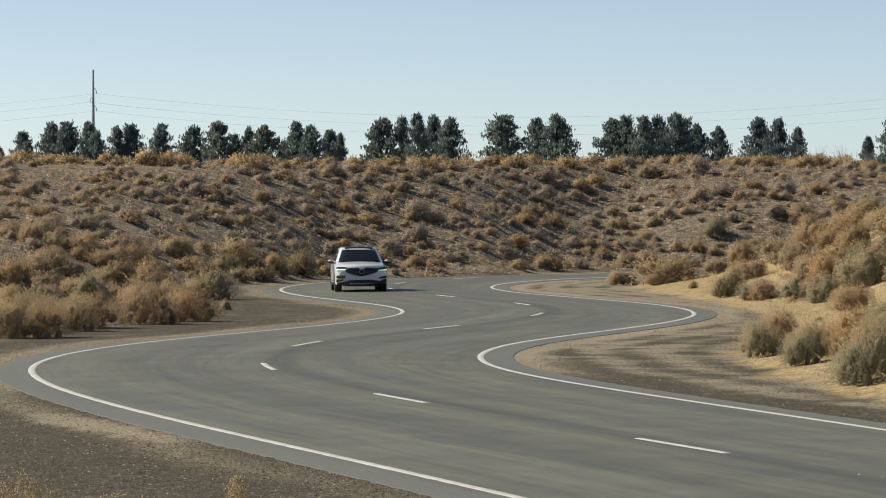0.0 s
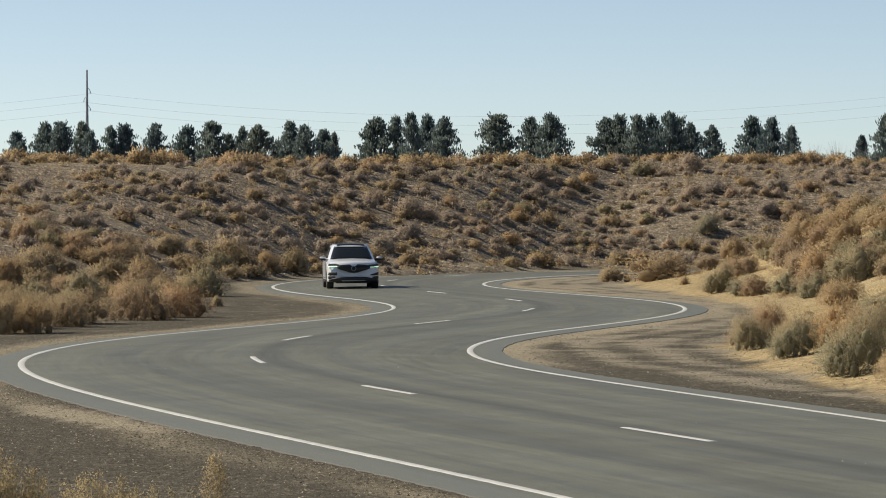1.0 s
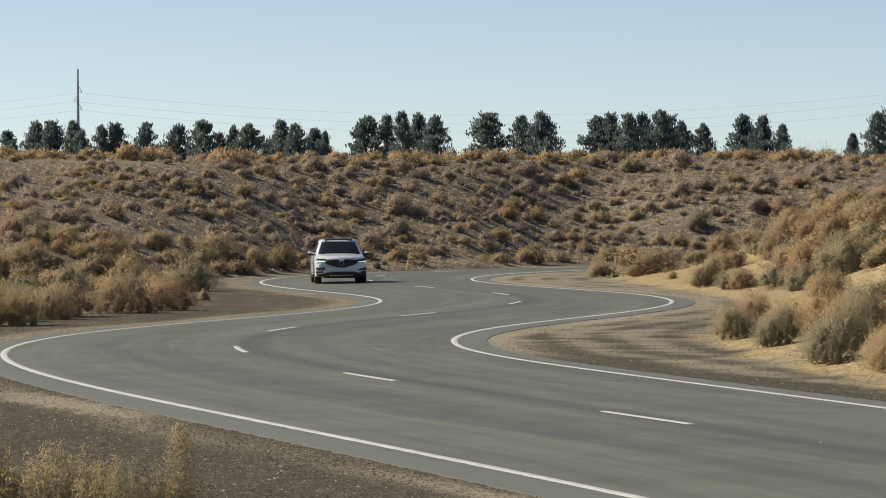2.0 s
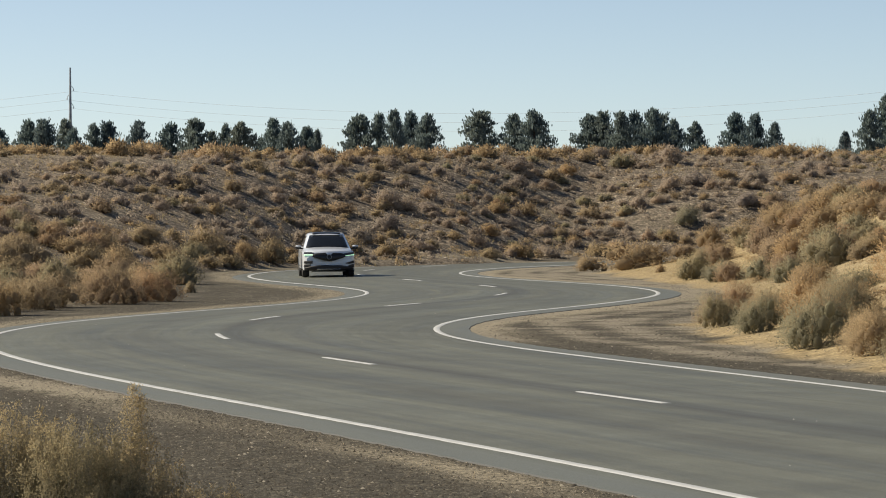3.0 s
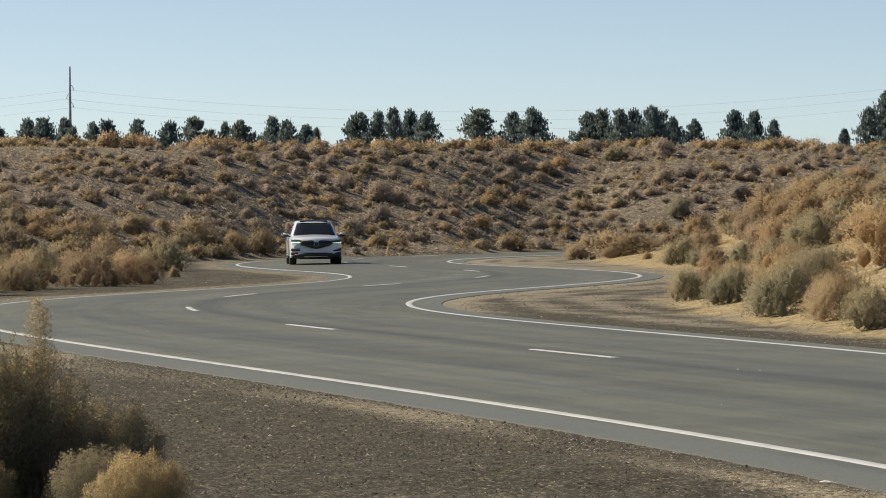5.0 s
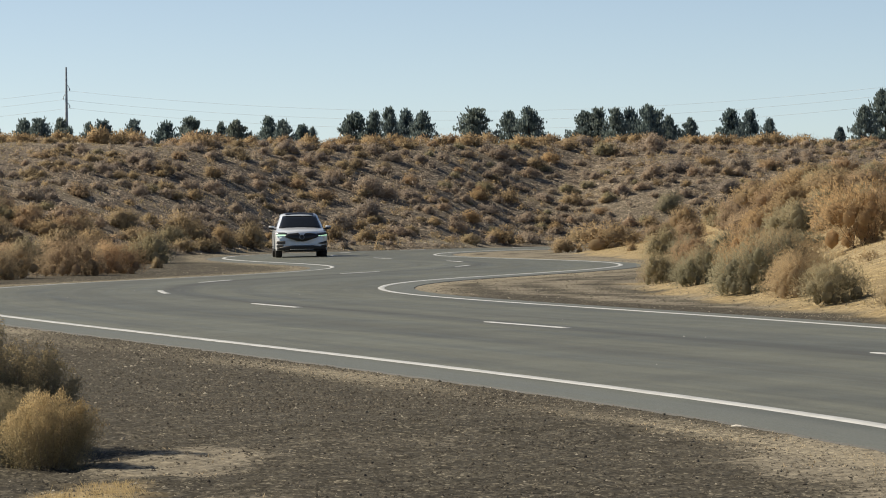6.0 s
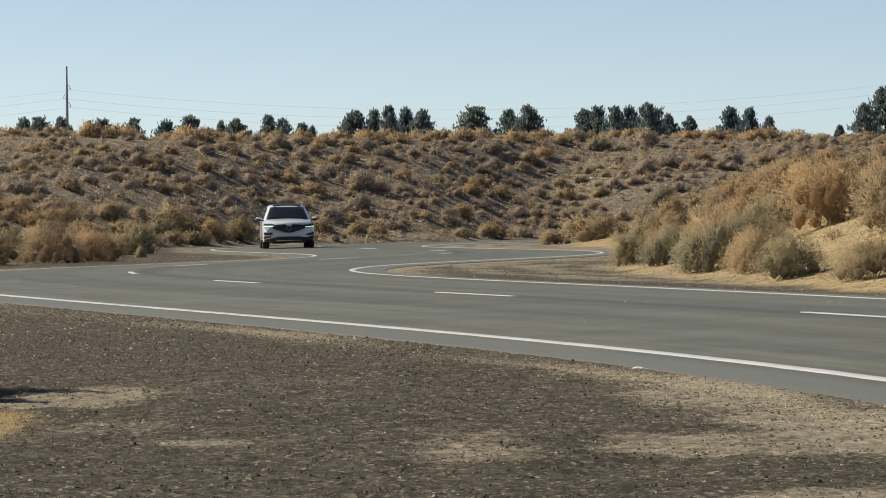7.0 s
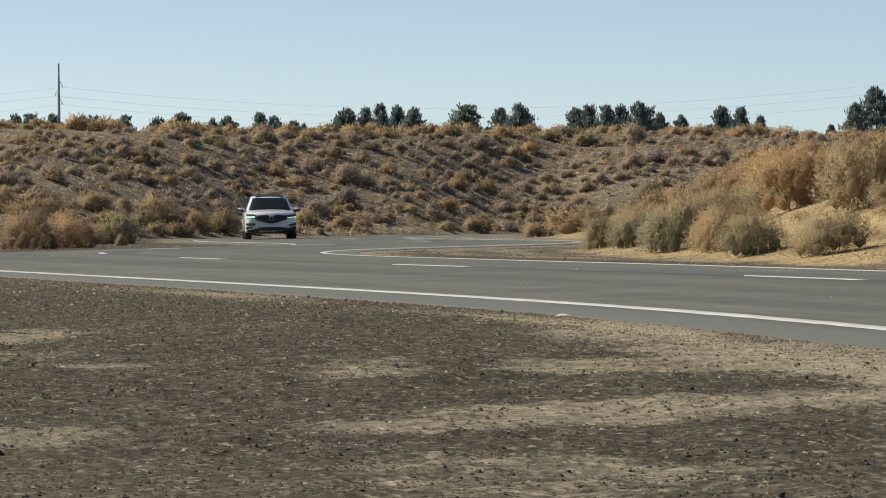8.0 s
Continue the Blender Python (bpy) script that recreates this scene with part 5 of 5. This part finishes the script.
WHITE_PAINT = car_paint("white_car_paint", (0.70, 0.745, 0.80))
BLACK_TRIM = plain("black_trim", (0.016, 0.016, 0.018), 0.5, grain=0.3, scale=30)
GRILLE_BLACK = plain("grille_mesh", (0.010, 0.010, 0.011), 0.35, grain=0.3, scale=40)
DARK_GLASS = plain("tinted_glass", (0.012, 0.014, 0.016), 0.04, specular=0.6)
CHROME = plain("bright_metal", (0.62, 0.63, 0.65), 0.15, 1.0, grain=0.06, scale=10)
EMBLEM_METAL = plain("grey_emblem_metal", (0.22, 0.23, 0.25), 0.3, 1.0, grain=0.2, scale=30)
RUBBER = plain("tyre_rubber", (0.020, 0.020, 0.021), 0.85, grain=0.3, scale=25)
ROOF_GLASS = plain("sunroof_glass", (0.012, 0.014, 0.018), 0.35, specular=0.15)
LAMP_GLASS = plain("headlamp_glass", (0.05, 0.055, 0.06), 0.06, specular=0.6)
DAY_LIGHT, day_nodes, day_links, day_shader = material("daytime_lamp", 0.3)
day_shader.inputs["Base Color"].default_value = (0.8, 0.85, 0.8, 1)
day_shader.inputs["Emission Color"].default_value = (0.50, 1.0, 0.66, 1)
day_shader.inputs["Emission Strength"].default_value = 0.8

CAR_HALF = 0.95
WHEELS = ((-1.42, 0.372), (1.33, 0.372))
# Stations of the lower body, front to rear: place along, floor, top, half width, half width at the top.
STATIONS = np.array([(-2.37, 0.36, 0.78, 0.80, 0.70), (-2.34, 0.30, 0.88, 0.87, 0.74), (-2.25, 0.26, 0.945, 0.91, 0.77), (-2.0, 0.24, 0.985, 0.935, 0.79), (-1.42, 0.24, 1.035, 0.95, 0.81),
                     (-0.9, 0.24, 1.075, 0.95, 0.83), (0.0, 0.24, 1.10, 0.95, 0.86), (1.3, 0.24, 1.14, 0.95, 0.86), (1.8, 0.27, 1.15, 0.935, 0.83), (2.2, 0.33, 1.12, 0.89, 0.78), (2.37, 0.42, 1.02, 0.80, 0.70)])


def nose(x, y):
    """How far the front and the rear of the body bow back towards its corners."""
    bend = (np.abs(x) / CAR_HALF) ** 2.4
    return y + 0.34 * bend * step(-1.5, -2.37, y) - 0.22 * bend * step(1.7, 2.37, y)


def body_mesh():
    ys = np.unique(np.round(np.r_[np.linspace(-2.37, 2.37, 90), [w + d for w, _ in WHEELS for d in np.linspace(-0.45, 0.45, 25)]], 3))
    low, top, wide, narrow = (np.interp(ys, STATIONS[:, 0], STATIONS[:, n]) for n in range(1, 5))
    arch = low + 0.02
    for at, r in WHEELS:
        inside = np.clip(0.435**2 - (ys - at) ** 2, 0, None)
        arch = np.maximum(arch, np.where(inside > 0, r + np.sqrt(inside) - 0.02, 0))
    bulge = 0.045 * (1 - step(-1.15, -0.8, ys)) + 0.02
    half = [(0 * ys, low), (wide - 0.31, low), (wide - 0.31, arch), (wide - 0.03, arch), (wide, np.maximum(arch + 0.03, low + 0.1)), (wide, np.maximum(arch + 0.05, 0.58)),
            (wide * 0.988, np.maximum(arch + 0.07, 0.5 * top + 0.36)), (wide * 0.985, np.maximum(0.9 * top - 0.01, arch + 0.085)), (narrow + 0.035, top - 0.035), (narrow, top), (narrow * 0.62, top + bulge * 0.75), (0 * ys, top + bulge)]
    ring = [(x, z) for x, z in half] + [(-x, z) for x, z in half[-2:0:-1]]
    n, m = len(ys), len(ring)
    x, z = np.stack([r[0] for r in ring], 1), np.stack([r[1] for r in ring], 1)
    y = nose(x, np.repeat(ys[:, None], m, 1))
    at = np.arange(n * m).reshape(n, m)
    nxt = np.roll(at, -1, 1)
    faces = np.stack([at[:-1], nxt[:-1], nxt[1:], at[1:]], -1).reshape(-1, 4)
    verts = np.stack([x, y, z], -1).reshape(-1, 3)
    bm = bmesh.new()
    vs = [bm.verts.new(v) for v in verts]
    for f in faces:
        bm.faces.new([vs[i] for i in f])
    bm.faces.new([vs[i] for i in at[0]][::-1])
    bm.faces.new([vs[i] for i in at[-1]])
    bmesh.ops.recalc_face_normals(bm, faces=bm.faces)
    return bm


def cabin_at(h, a):
    """A place on the cabin: h from the belt line (0) to the roof's edge (1), a the angle round it, 0 to the car's left, a quarter turn to the front."""
    front, rear = -1.02 + 0.80 * h - 0.06 * h * (1 - h), 2.18 - 0.62 * max(h, 0) ** 1.3 + 0.10 * h * (1 - h)
    wide = 0.875 - 0.205 * max(h, 0) ** 1.15
    z = 1.06 + 0.52 * h
    c, s = math.cos(a), math.sin(a)
    x = wide * math.copysign(abs(c) ** 0.36, c)
    y = (front + rear) / 2 - (rear - front) / 2 * math.copysign(abs(s) ** 0.36, s)
    return Vector((x, y - 0.05 * (1 - (x / wide) ** 2) * (s > 0.5), z))


def cabin_mesh():
    bm = bmesh.new()
    rings = []
    for h in np.linspace(-0.08, 1, 12):
        rings.append([bm.verts.new(cabin_at(float(h), 2 * math.pi * n / 96)) for n in range(96)])
    for lift, shrink in ((0.03, 0.955), (0.055, 0.85), (0.072, 0.6), (0.08, 0.25)):
        centre = Vector((0, 0.67, 0))
        ring = []
        for n in range(96):
            p = cabin_at(1.0, 2 * math.pi * n / 96)
            q = centre + (p - centre) * shrink
            ring.append(bm.verts.new((q.x, q.y, 1.58 + lift)))
        rings.append(ring)
    for a, b in zip(rings, rings[1:]):
        for n in range(96):
            bm.faces.new((a[n], a[(n + 1) % 96], b[(n + 1) % 96], b[n]))
    bm.faces.new(rings[-1])
    bmesh.ops.recalc_face_normals(bm, faces=bm.faces)
    return bm


def slab(bm, grid, thick):
    """A panel over a grid of places, thickened along its own normals."""
    rows, cols = len(grid), len(grid[0])
    normals = [[None] * cols for _ in range(rows)]
    for r in range(rows):
        for c in range(cols):
            u = grid[min(r + 1, rows - 1)][c] - grid[max(r - 1, 0)][c]
            v = grid[r][min(c + 1, cols - 1)] - grid[r][max(c - 1, 0)]
            normals[r][c] = u.cross(v).normalized()
    top = [[bm.verts.new(grid[r][c] + normals[r][c] * thick) for c in range(cols)] for r in range(rows)]
    low = [[bm.verts.new(grid[r][c] - normals[r][c] * 0.02) for c in range(cols)] for r in range(rows)]
    for r in range(rows - 1):
        for c in range(cols - 1):
            bm.faces.new((top[r][c], top[r + 1][c], top[r + 1][c + 1], top[r][c + 1]))
    edge = [(0, c) for c in range(cols)] + [(r, cols - 1) for r in range(1, rows)] + [(rows - 1, c) for c in range(cols - 2, -1, -1)] + [(r, 0) for r in range(rows - 2, 0, -1)]
    for (r, c), (r2, c2) in zip(edge, edge[1:] + edge[:1]):
        bm.faces.new((top[r][c], top[r2][c2], low[r2][c2], low[r][c]))
    bmesh.ops.recalc_face_normals(bm, faces=bm.faces)
    return bm


def cabin_pane(name, h0, h1, a0, a1, parent, mat, label="", slant=(0, 0), proud=0.006):
    grid = []
    for i in range(7):
        s = i / 6
        h = h0 + (h1 - h0) * s
        grid.append([cabin_at(h, math.radians(a0 + slant[0] * s + (a1 + slant[1] * s - a0 - slant[0] * s) * j / 14)) for j in range(15)])
    outward = (grid[3][7] - Vector((0, 0.6, 1.2)))
    u, v = grid[4][7] - grid[3][7], grid[3][8] - grid[3][7]
    if u.cross(v).dot(outward) < 0:
        grid = [row[::-1] for row in grid]
    return part(name, slab(bmesh.new(), grid, proud), mat, parent, label, True)


def front_panel(name, outline, mat, parent, proud, label="", columns=18):
    """A panel on the car's front: outline gives, from one side to the other, (x, low, high)."""
    xs = np.linspace(outline[0][0], outline[-1][0], columns)
    known = np.array(outline)
    low, high = np.interp(xs, known[:, 0], known[:, 1]), np.interp(xs, known[:, 0], known[:, 2])
    grid = []
    for s in np.linspace(0, 1, 4):
        row = []
        for x, a, b in zip(xs, low, high):
            z = a + (b - a) * s
            y = np.interp(z, (0.3, 0.36, 0.78, 0.88, 0.945, 0.985), (-2.34, -2.37, -2.37, -2.34, -2.25, -2.0))
            row.append(Vector((x, float(nose(np.array(x), np.array(y))), z)))
        grid.append(row)
    u, v = grid[1][0] - grid[0][0], grid[0][1] - grid[0][0]
    if u.cross(v).y > 0:
        grid = [row[::-1] for row in grid]
    return part(name, slab(bmesh.new(), grid, proud), mat, parent, label, True)


def lathe(bm, outline, count=40):
    """Turns an outline of (along the axle, radius) round the x axis."""
    rings = [[bm.verts.new((x, math.cos(2 * math.pi * n / count) * r, math.sin(2 * math.pi * n / count) * r)) for n in range(count)] for x, r in outline]
    for a, b in zip(rings, rings[1:]):
        for n in range(count):
            bm.faces.new((a[n], a[(n + 1) % count], b[(n + 1) % count], b[n]))
    bmesh.ops.recalc_face_normals(bm, faces=bm.faces)
    return bm


def box(bm, x, y, z, sx, sy, sz, m=None, bevel=0.0):
    made = bmesh.ops.create_cube(bm, size=1, matrix=(m or Matrix()) @ Matrix.Translation((x, y, z)) @ Matrix.Diagonal((sx, sy, sz, 1)))
    if bevel:
        bmesh.ops.bevel(bm, geom=list({e for v in made["verts"] for e in v.link_edges}), offset=bevel, segments=2, affect="EDGES")
    return bm


def make_wheel(parent, x, y, side):
    hub = new("wheel")
    hub.parent, hub.location = parent, (x, y, 0.372)
    hub.scale = (side, 1, 1)
    part("tyre", lathe(bmesh.new(), [(-0.11, 0.25), (-0.125, 0.30), (-0.12, 0.345), (-0.09, 0.370), (0.09, 0.370), (0.12, 0.345), (0.125, 0.30), (0.105, 0.252), (0.06, 0.25)]), RUBBER, hub, smooth=True)
    rim = part("rim", lathe(bmesh.new(), [(0.02, 0.02), (0.02, 0.22), (0.09, 0.245), (0.112, 0.252), (0.108, 0.262)]), BLACK_TRIM, hub, smooth=True)
    for n in range(10):
        turn = Matrix.Rotation(2 * math.pi * (n // 2) / 5 + (0.16 if n % 2 else -0.16), 4, "X")
        part("spoke", box(bmesh.new(), 0.085, 0, 0.145, 0.03, 0.036, 0.20, turn, 0.006), CHROME, rim)
    part("hub_cap", lathe(bmesh.new(), [(0.07, 0.055), (0.10, 0.05), (0.108, 0.03), (0.108, 0.001)], 20), CHROME, rim, smooth=True)
    return hub


def make_car(x, y, turn):
    car = tagged(new("car"), "white compact SUV with lit daytime lamps on the asphalt", "car")
    body = part("body", body_mesh(), WHITE_PAINT, car, smooth=True)
    body.data.set_sharp_from_angle(angle=radians(38))
    part("cabin", cabin_mesh(), WHITE_PAINT, car, smooth=True).data.set_sharp_from_angle(angle=radians(40))
    cabin_pane("windscreen", 0.05, 0.95, 45, 135, car, DARK_GLASS, "dark windscreen", (2, -2))
    cabin_pane("rear_window", 0.22, 0.90, 234, 306, car, DARK_GLASS)
    for side in (0, 1):
        flip = (lambda a: 180 - a) if side else (lambda a: a)
        cabin_pane("side_window", 0.12, 0.88, flip(19.5), flip(1.5), car, DARK_GLASS, "tinted side window", (-8 if not side else 8, 0))
        cabin_pane("side_window", 0.12, 0.88, flip(0.6), flip(-9), car, DARK_GLASS, "tinted side window", (0, 2 if not side else -2))
        cabin_pane("quarter_window", 0.16, 0.86, flip(-10), flip(-20), car, DARK_GLASS, "tinted quarter window", (2 if not side else -2, 6 if not side else -6))
    sunroof = [[Vector((x, y, float(np.interp(y, (-0.27, -0.235, -0.13, 0.106, 0.435, 1.2), (1.58, 1.61, 1.635, 1.652, 1.66, 1.655))) + 0.008 - 0.014 * (x / 0.5) ** 2)) for x in np.linspace(-0.5, 0.5, 11)] for y in (-0.225, -0.18, -0.13, -0.05, 0.106, 0.3, 0.435, 0.8, 1.2)]
    part("sunroof", slab(bmesh.new(), [row[::-1] for row in sunroof], 0.008), ROOF_GLASS, car, "dark glass sunroof", True)
    front_panel("grille", [(-0.61, 0.785, 0.80), (-0.50, 0.725, 0.885), (-0.14, 0.615, 0.905), (0, 0.60, 0.91), (0.14, 0.615, 0.905), (0.50, 0.725, 0.885), (0.61, 0.785, 0.80)], GRILLE_BLACK, car, 0.02, "black pentagonal grille", 25)
    emblem = bmesh.new()
    lathe(emblem, [(0.0, 0.066), (0.022, 0.070), (0.026, 0.080), (0.022, 0.090), (0.0, 0.094)], 32)
    bmesh.ops.transform(emblem, matrix=Matrix.Translation((0, -2.385, 0.76)) @ Matrix.Rotation(radians(-90), 4, "Z"), verts=emblem.verts)
    part("emblem", emblem, EMBLEM_METAL, car, "plain round grey emblem ring")
    for side in (-1, 1):
        lamp = front_panel("headlight", [(side * a, b, c) for a, b, c in ((0.53, 0.80, 0.885), (0.66, 0.80, 0.905), (0.84, 0.81, 0.93), (0.905, 0.83, 0.93))], LAMP_GLASS, car, 0.014, "dark headlamp with a bright strip")
        front_panel("daytime_strip", [(side * a, b, c) for a, b, c in ((0.58, 0.800, 0.812), (0.72, 0.803, 0.820), (0.90, 0.822, 0.850))], DAY_LIGHT, lamp, 0.020, "glowing pale green-white strip")
        front_panel("side_vent", [(side * a, b, c) for a, b, c in ((0.60, 0.52, 0.53), (0.70, 0.50, 0.565), (0.90, 0.515, 0.62))], BLACK_TRIM, car, 0.012, "black bumper vent")
        front_panel("fog_lamp_recess", [(side * a, b, c) for a, b, c in ((0.66, 0.40, 0.41), (0.74, 0.385, 0.46), (0.90, 0.37, 0.49))], BLACK_TRIM, car, 0.012, "black fog lamp recess")
    front_panel("lower_intake", [(-0.88, 0.28, 0.36), (-0.62, 0.27, 0.42), (-0.40, 0.265, 0.455), (0.40, 0.265, 0.455), (0.62, 0.27, 0.42), (0.88, 0.28, 0.36)], BLACK_TRIM, car, 0.014, "black lower intake", 25)
    front_panel("skid_strip", [(-0.42, 0.30, 0.325), (0.42, 0.30, 0.325)], CHROME, car, 0.022, "thin bright strip")
    for side in (-1, 1):
        mirror = part("wing_mirror", box(bmesh.new(), side * 1.03, -0.68, 1.145, 0.22, 0.12, 0.08, None, 0.02), WHITE_PAINT, car, smooth=True)
        part("mirror_shell", box(bmesh.new(), side * 1.03, -0.68, 1.085, 0.21, 0.11, 0.055, None, 0.015), BLACK_TRIM, mirror)
        part("mirror_base", box(bmesh.new(), side * 0.95, -0.66, 1.06, 0.26, 0.07, 0.05, None, 0.015), BLACK_TRIM, mirror)
        part("roof_rail", box(bmesh.new(), side * 0.575, 0.65, 1.655, 0.035, 1.5, 0.03, None, 0.012), CHROME, car)
        part("sill", box(bmesh.new(), side * 0.925, -0.05, 0.30, 0.06, 1.85, 0.12, None, 0.02), BLACK_TRIM, car)
        part("sill_strip", box(bmesh.new(), side * 0.953, -0.05, 0.405, 0.012, 1.5, 0.03, None, 0.004), CHROME, car)
        for at in (-0.02, 0.98):
            part("door_handle", box(bmesh.new(), side * 0.945, at + 0.1, 0.93, 0.03, 0.20, 0.035, None, 0.01), CHROME, car)
        for at in (-0.92, 0.12, 1.02):
            part("door_gap", box(bmesh.new(), side * 0.944, at, 0.72, 0.014, 0.010, 0.60), BLACK_TRIM, car)
        for y_wheel, _ in WHEELS:
            make_wheel(car, side * 0.81, y_wheel, side)
        part("tail_light", box(bmesh.new(), side * 0.74, 2.15, 0.98, 0.30, 0.22, 0.10, None, 0.03), plain("red_lamp", (0.35, 0.01, 0.01), 0.2), car, "red tail lamp")
    part("underbody", box(bmesh.new(), 0, 0, 0.27, 1.24, 4.2, 0.12, None, 0.03), BLACK_TRIM, car)
    antenna = part("antenna_fin", box(bmesh.new(), 0, 1.35, 1.675, 0.05, 0.16, 0.05, None, 0.02), WHITE_PAINT, car)
    car.matrix_basis = pose(x, y, 0.0, 0, 0, turn) @ Matrix.Diagonal((1.03, 1.0, 1.0, 1))
    return car


CAR_TURN = 4.5
car = make_car(-3.21, 138.2, CAR_TURN)
car.location.z = -0.03
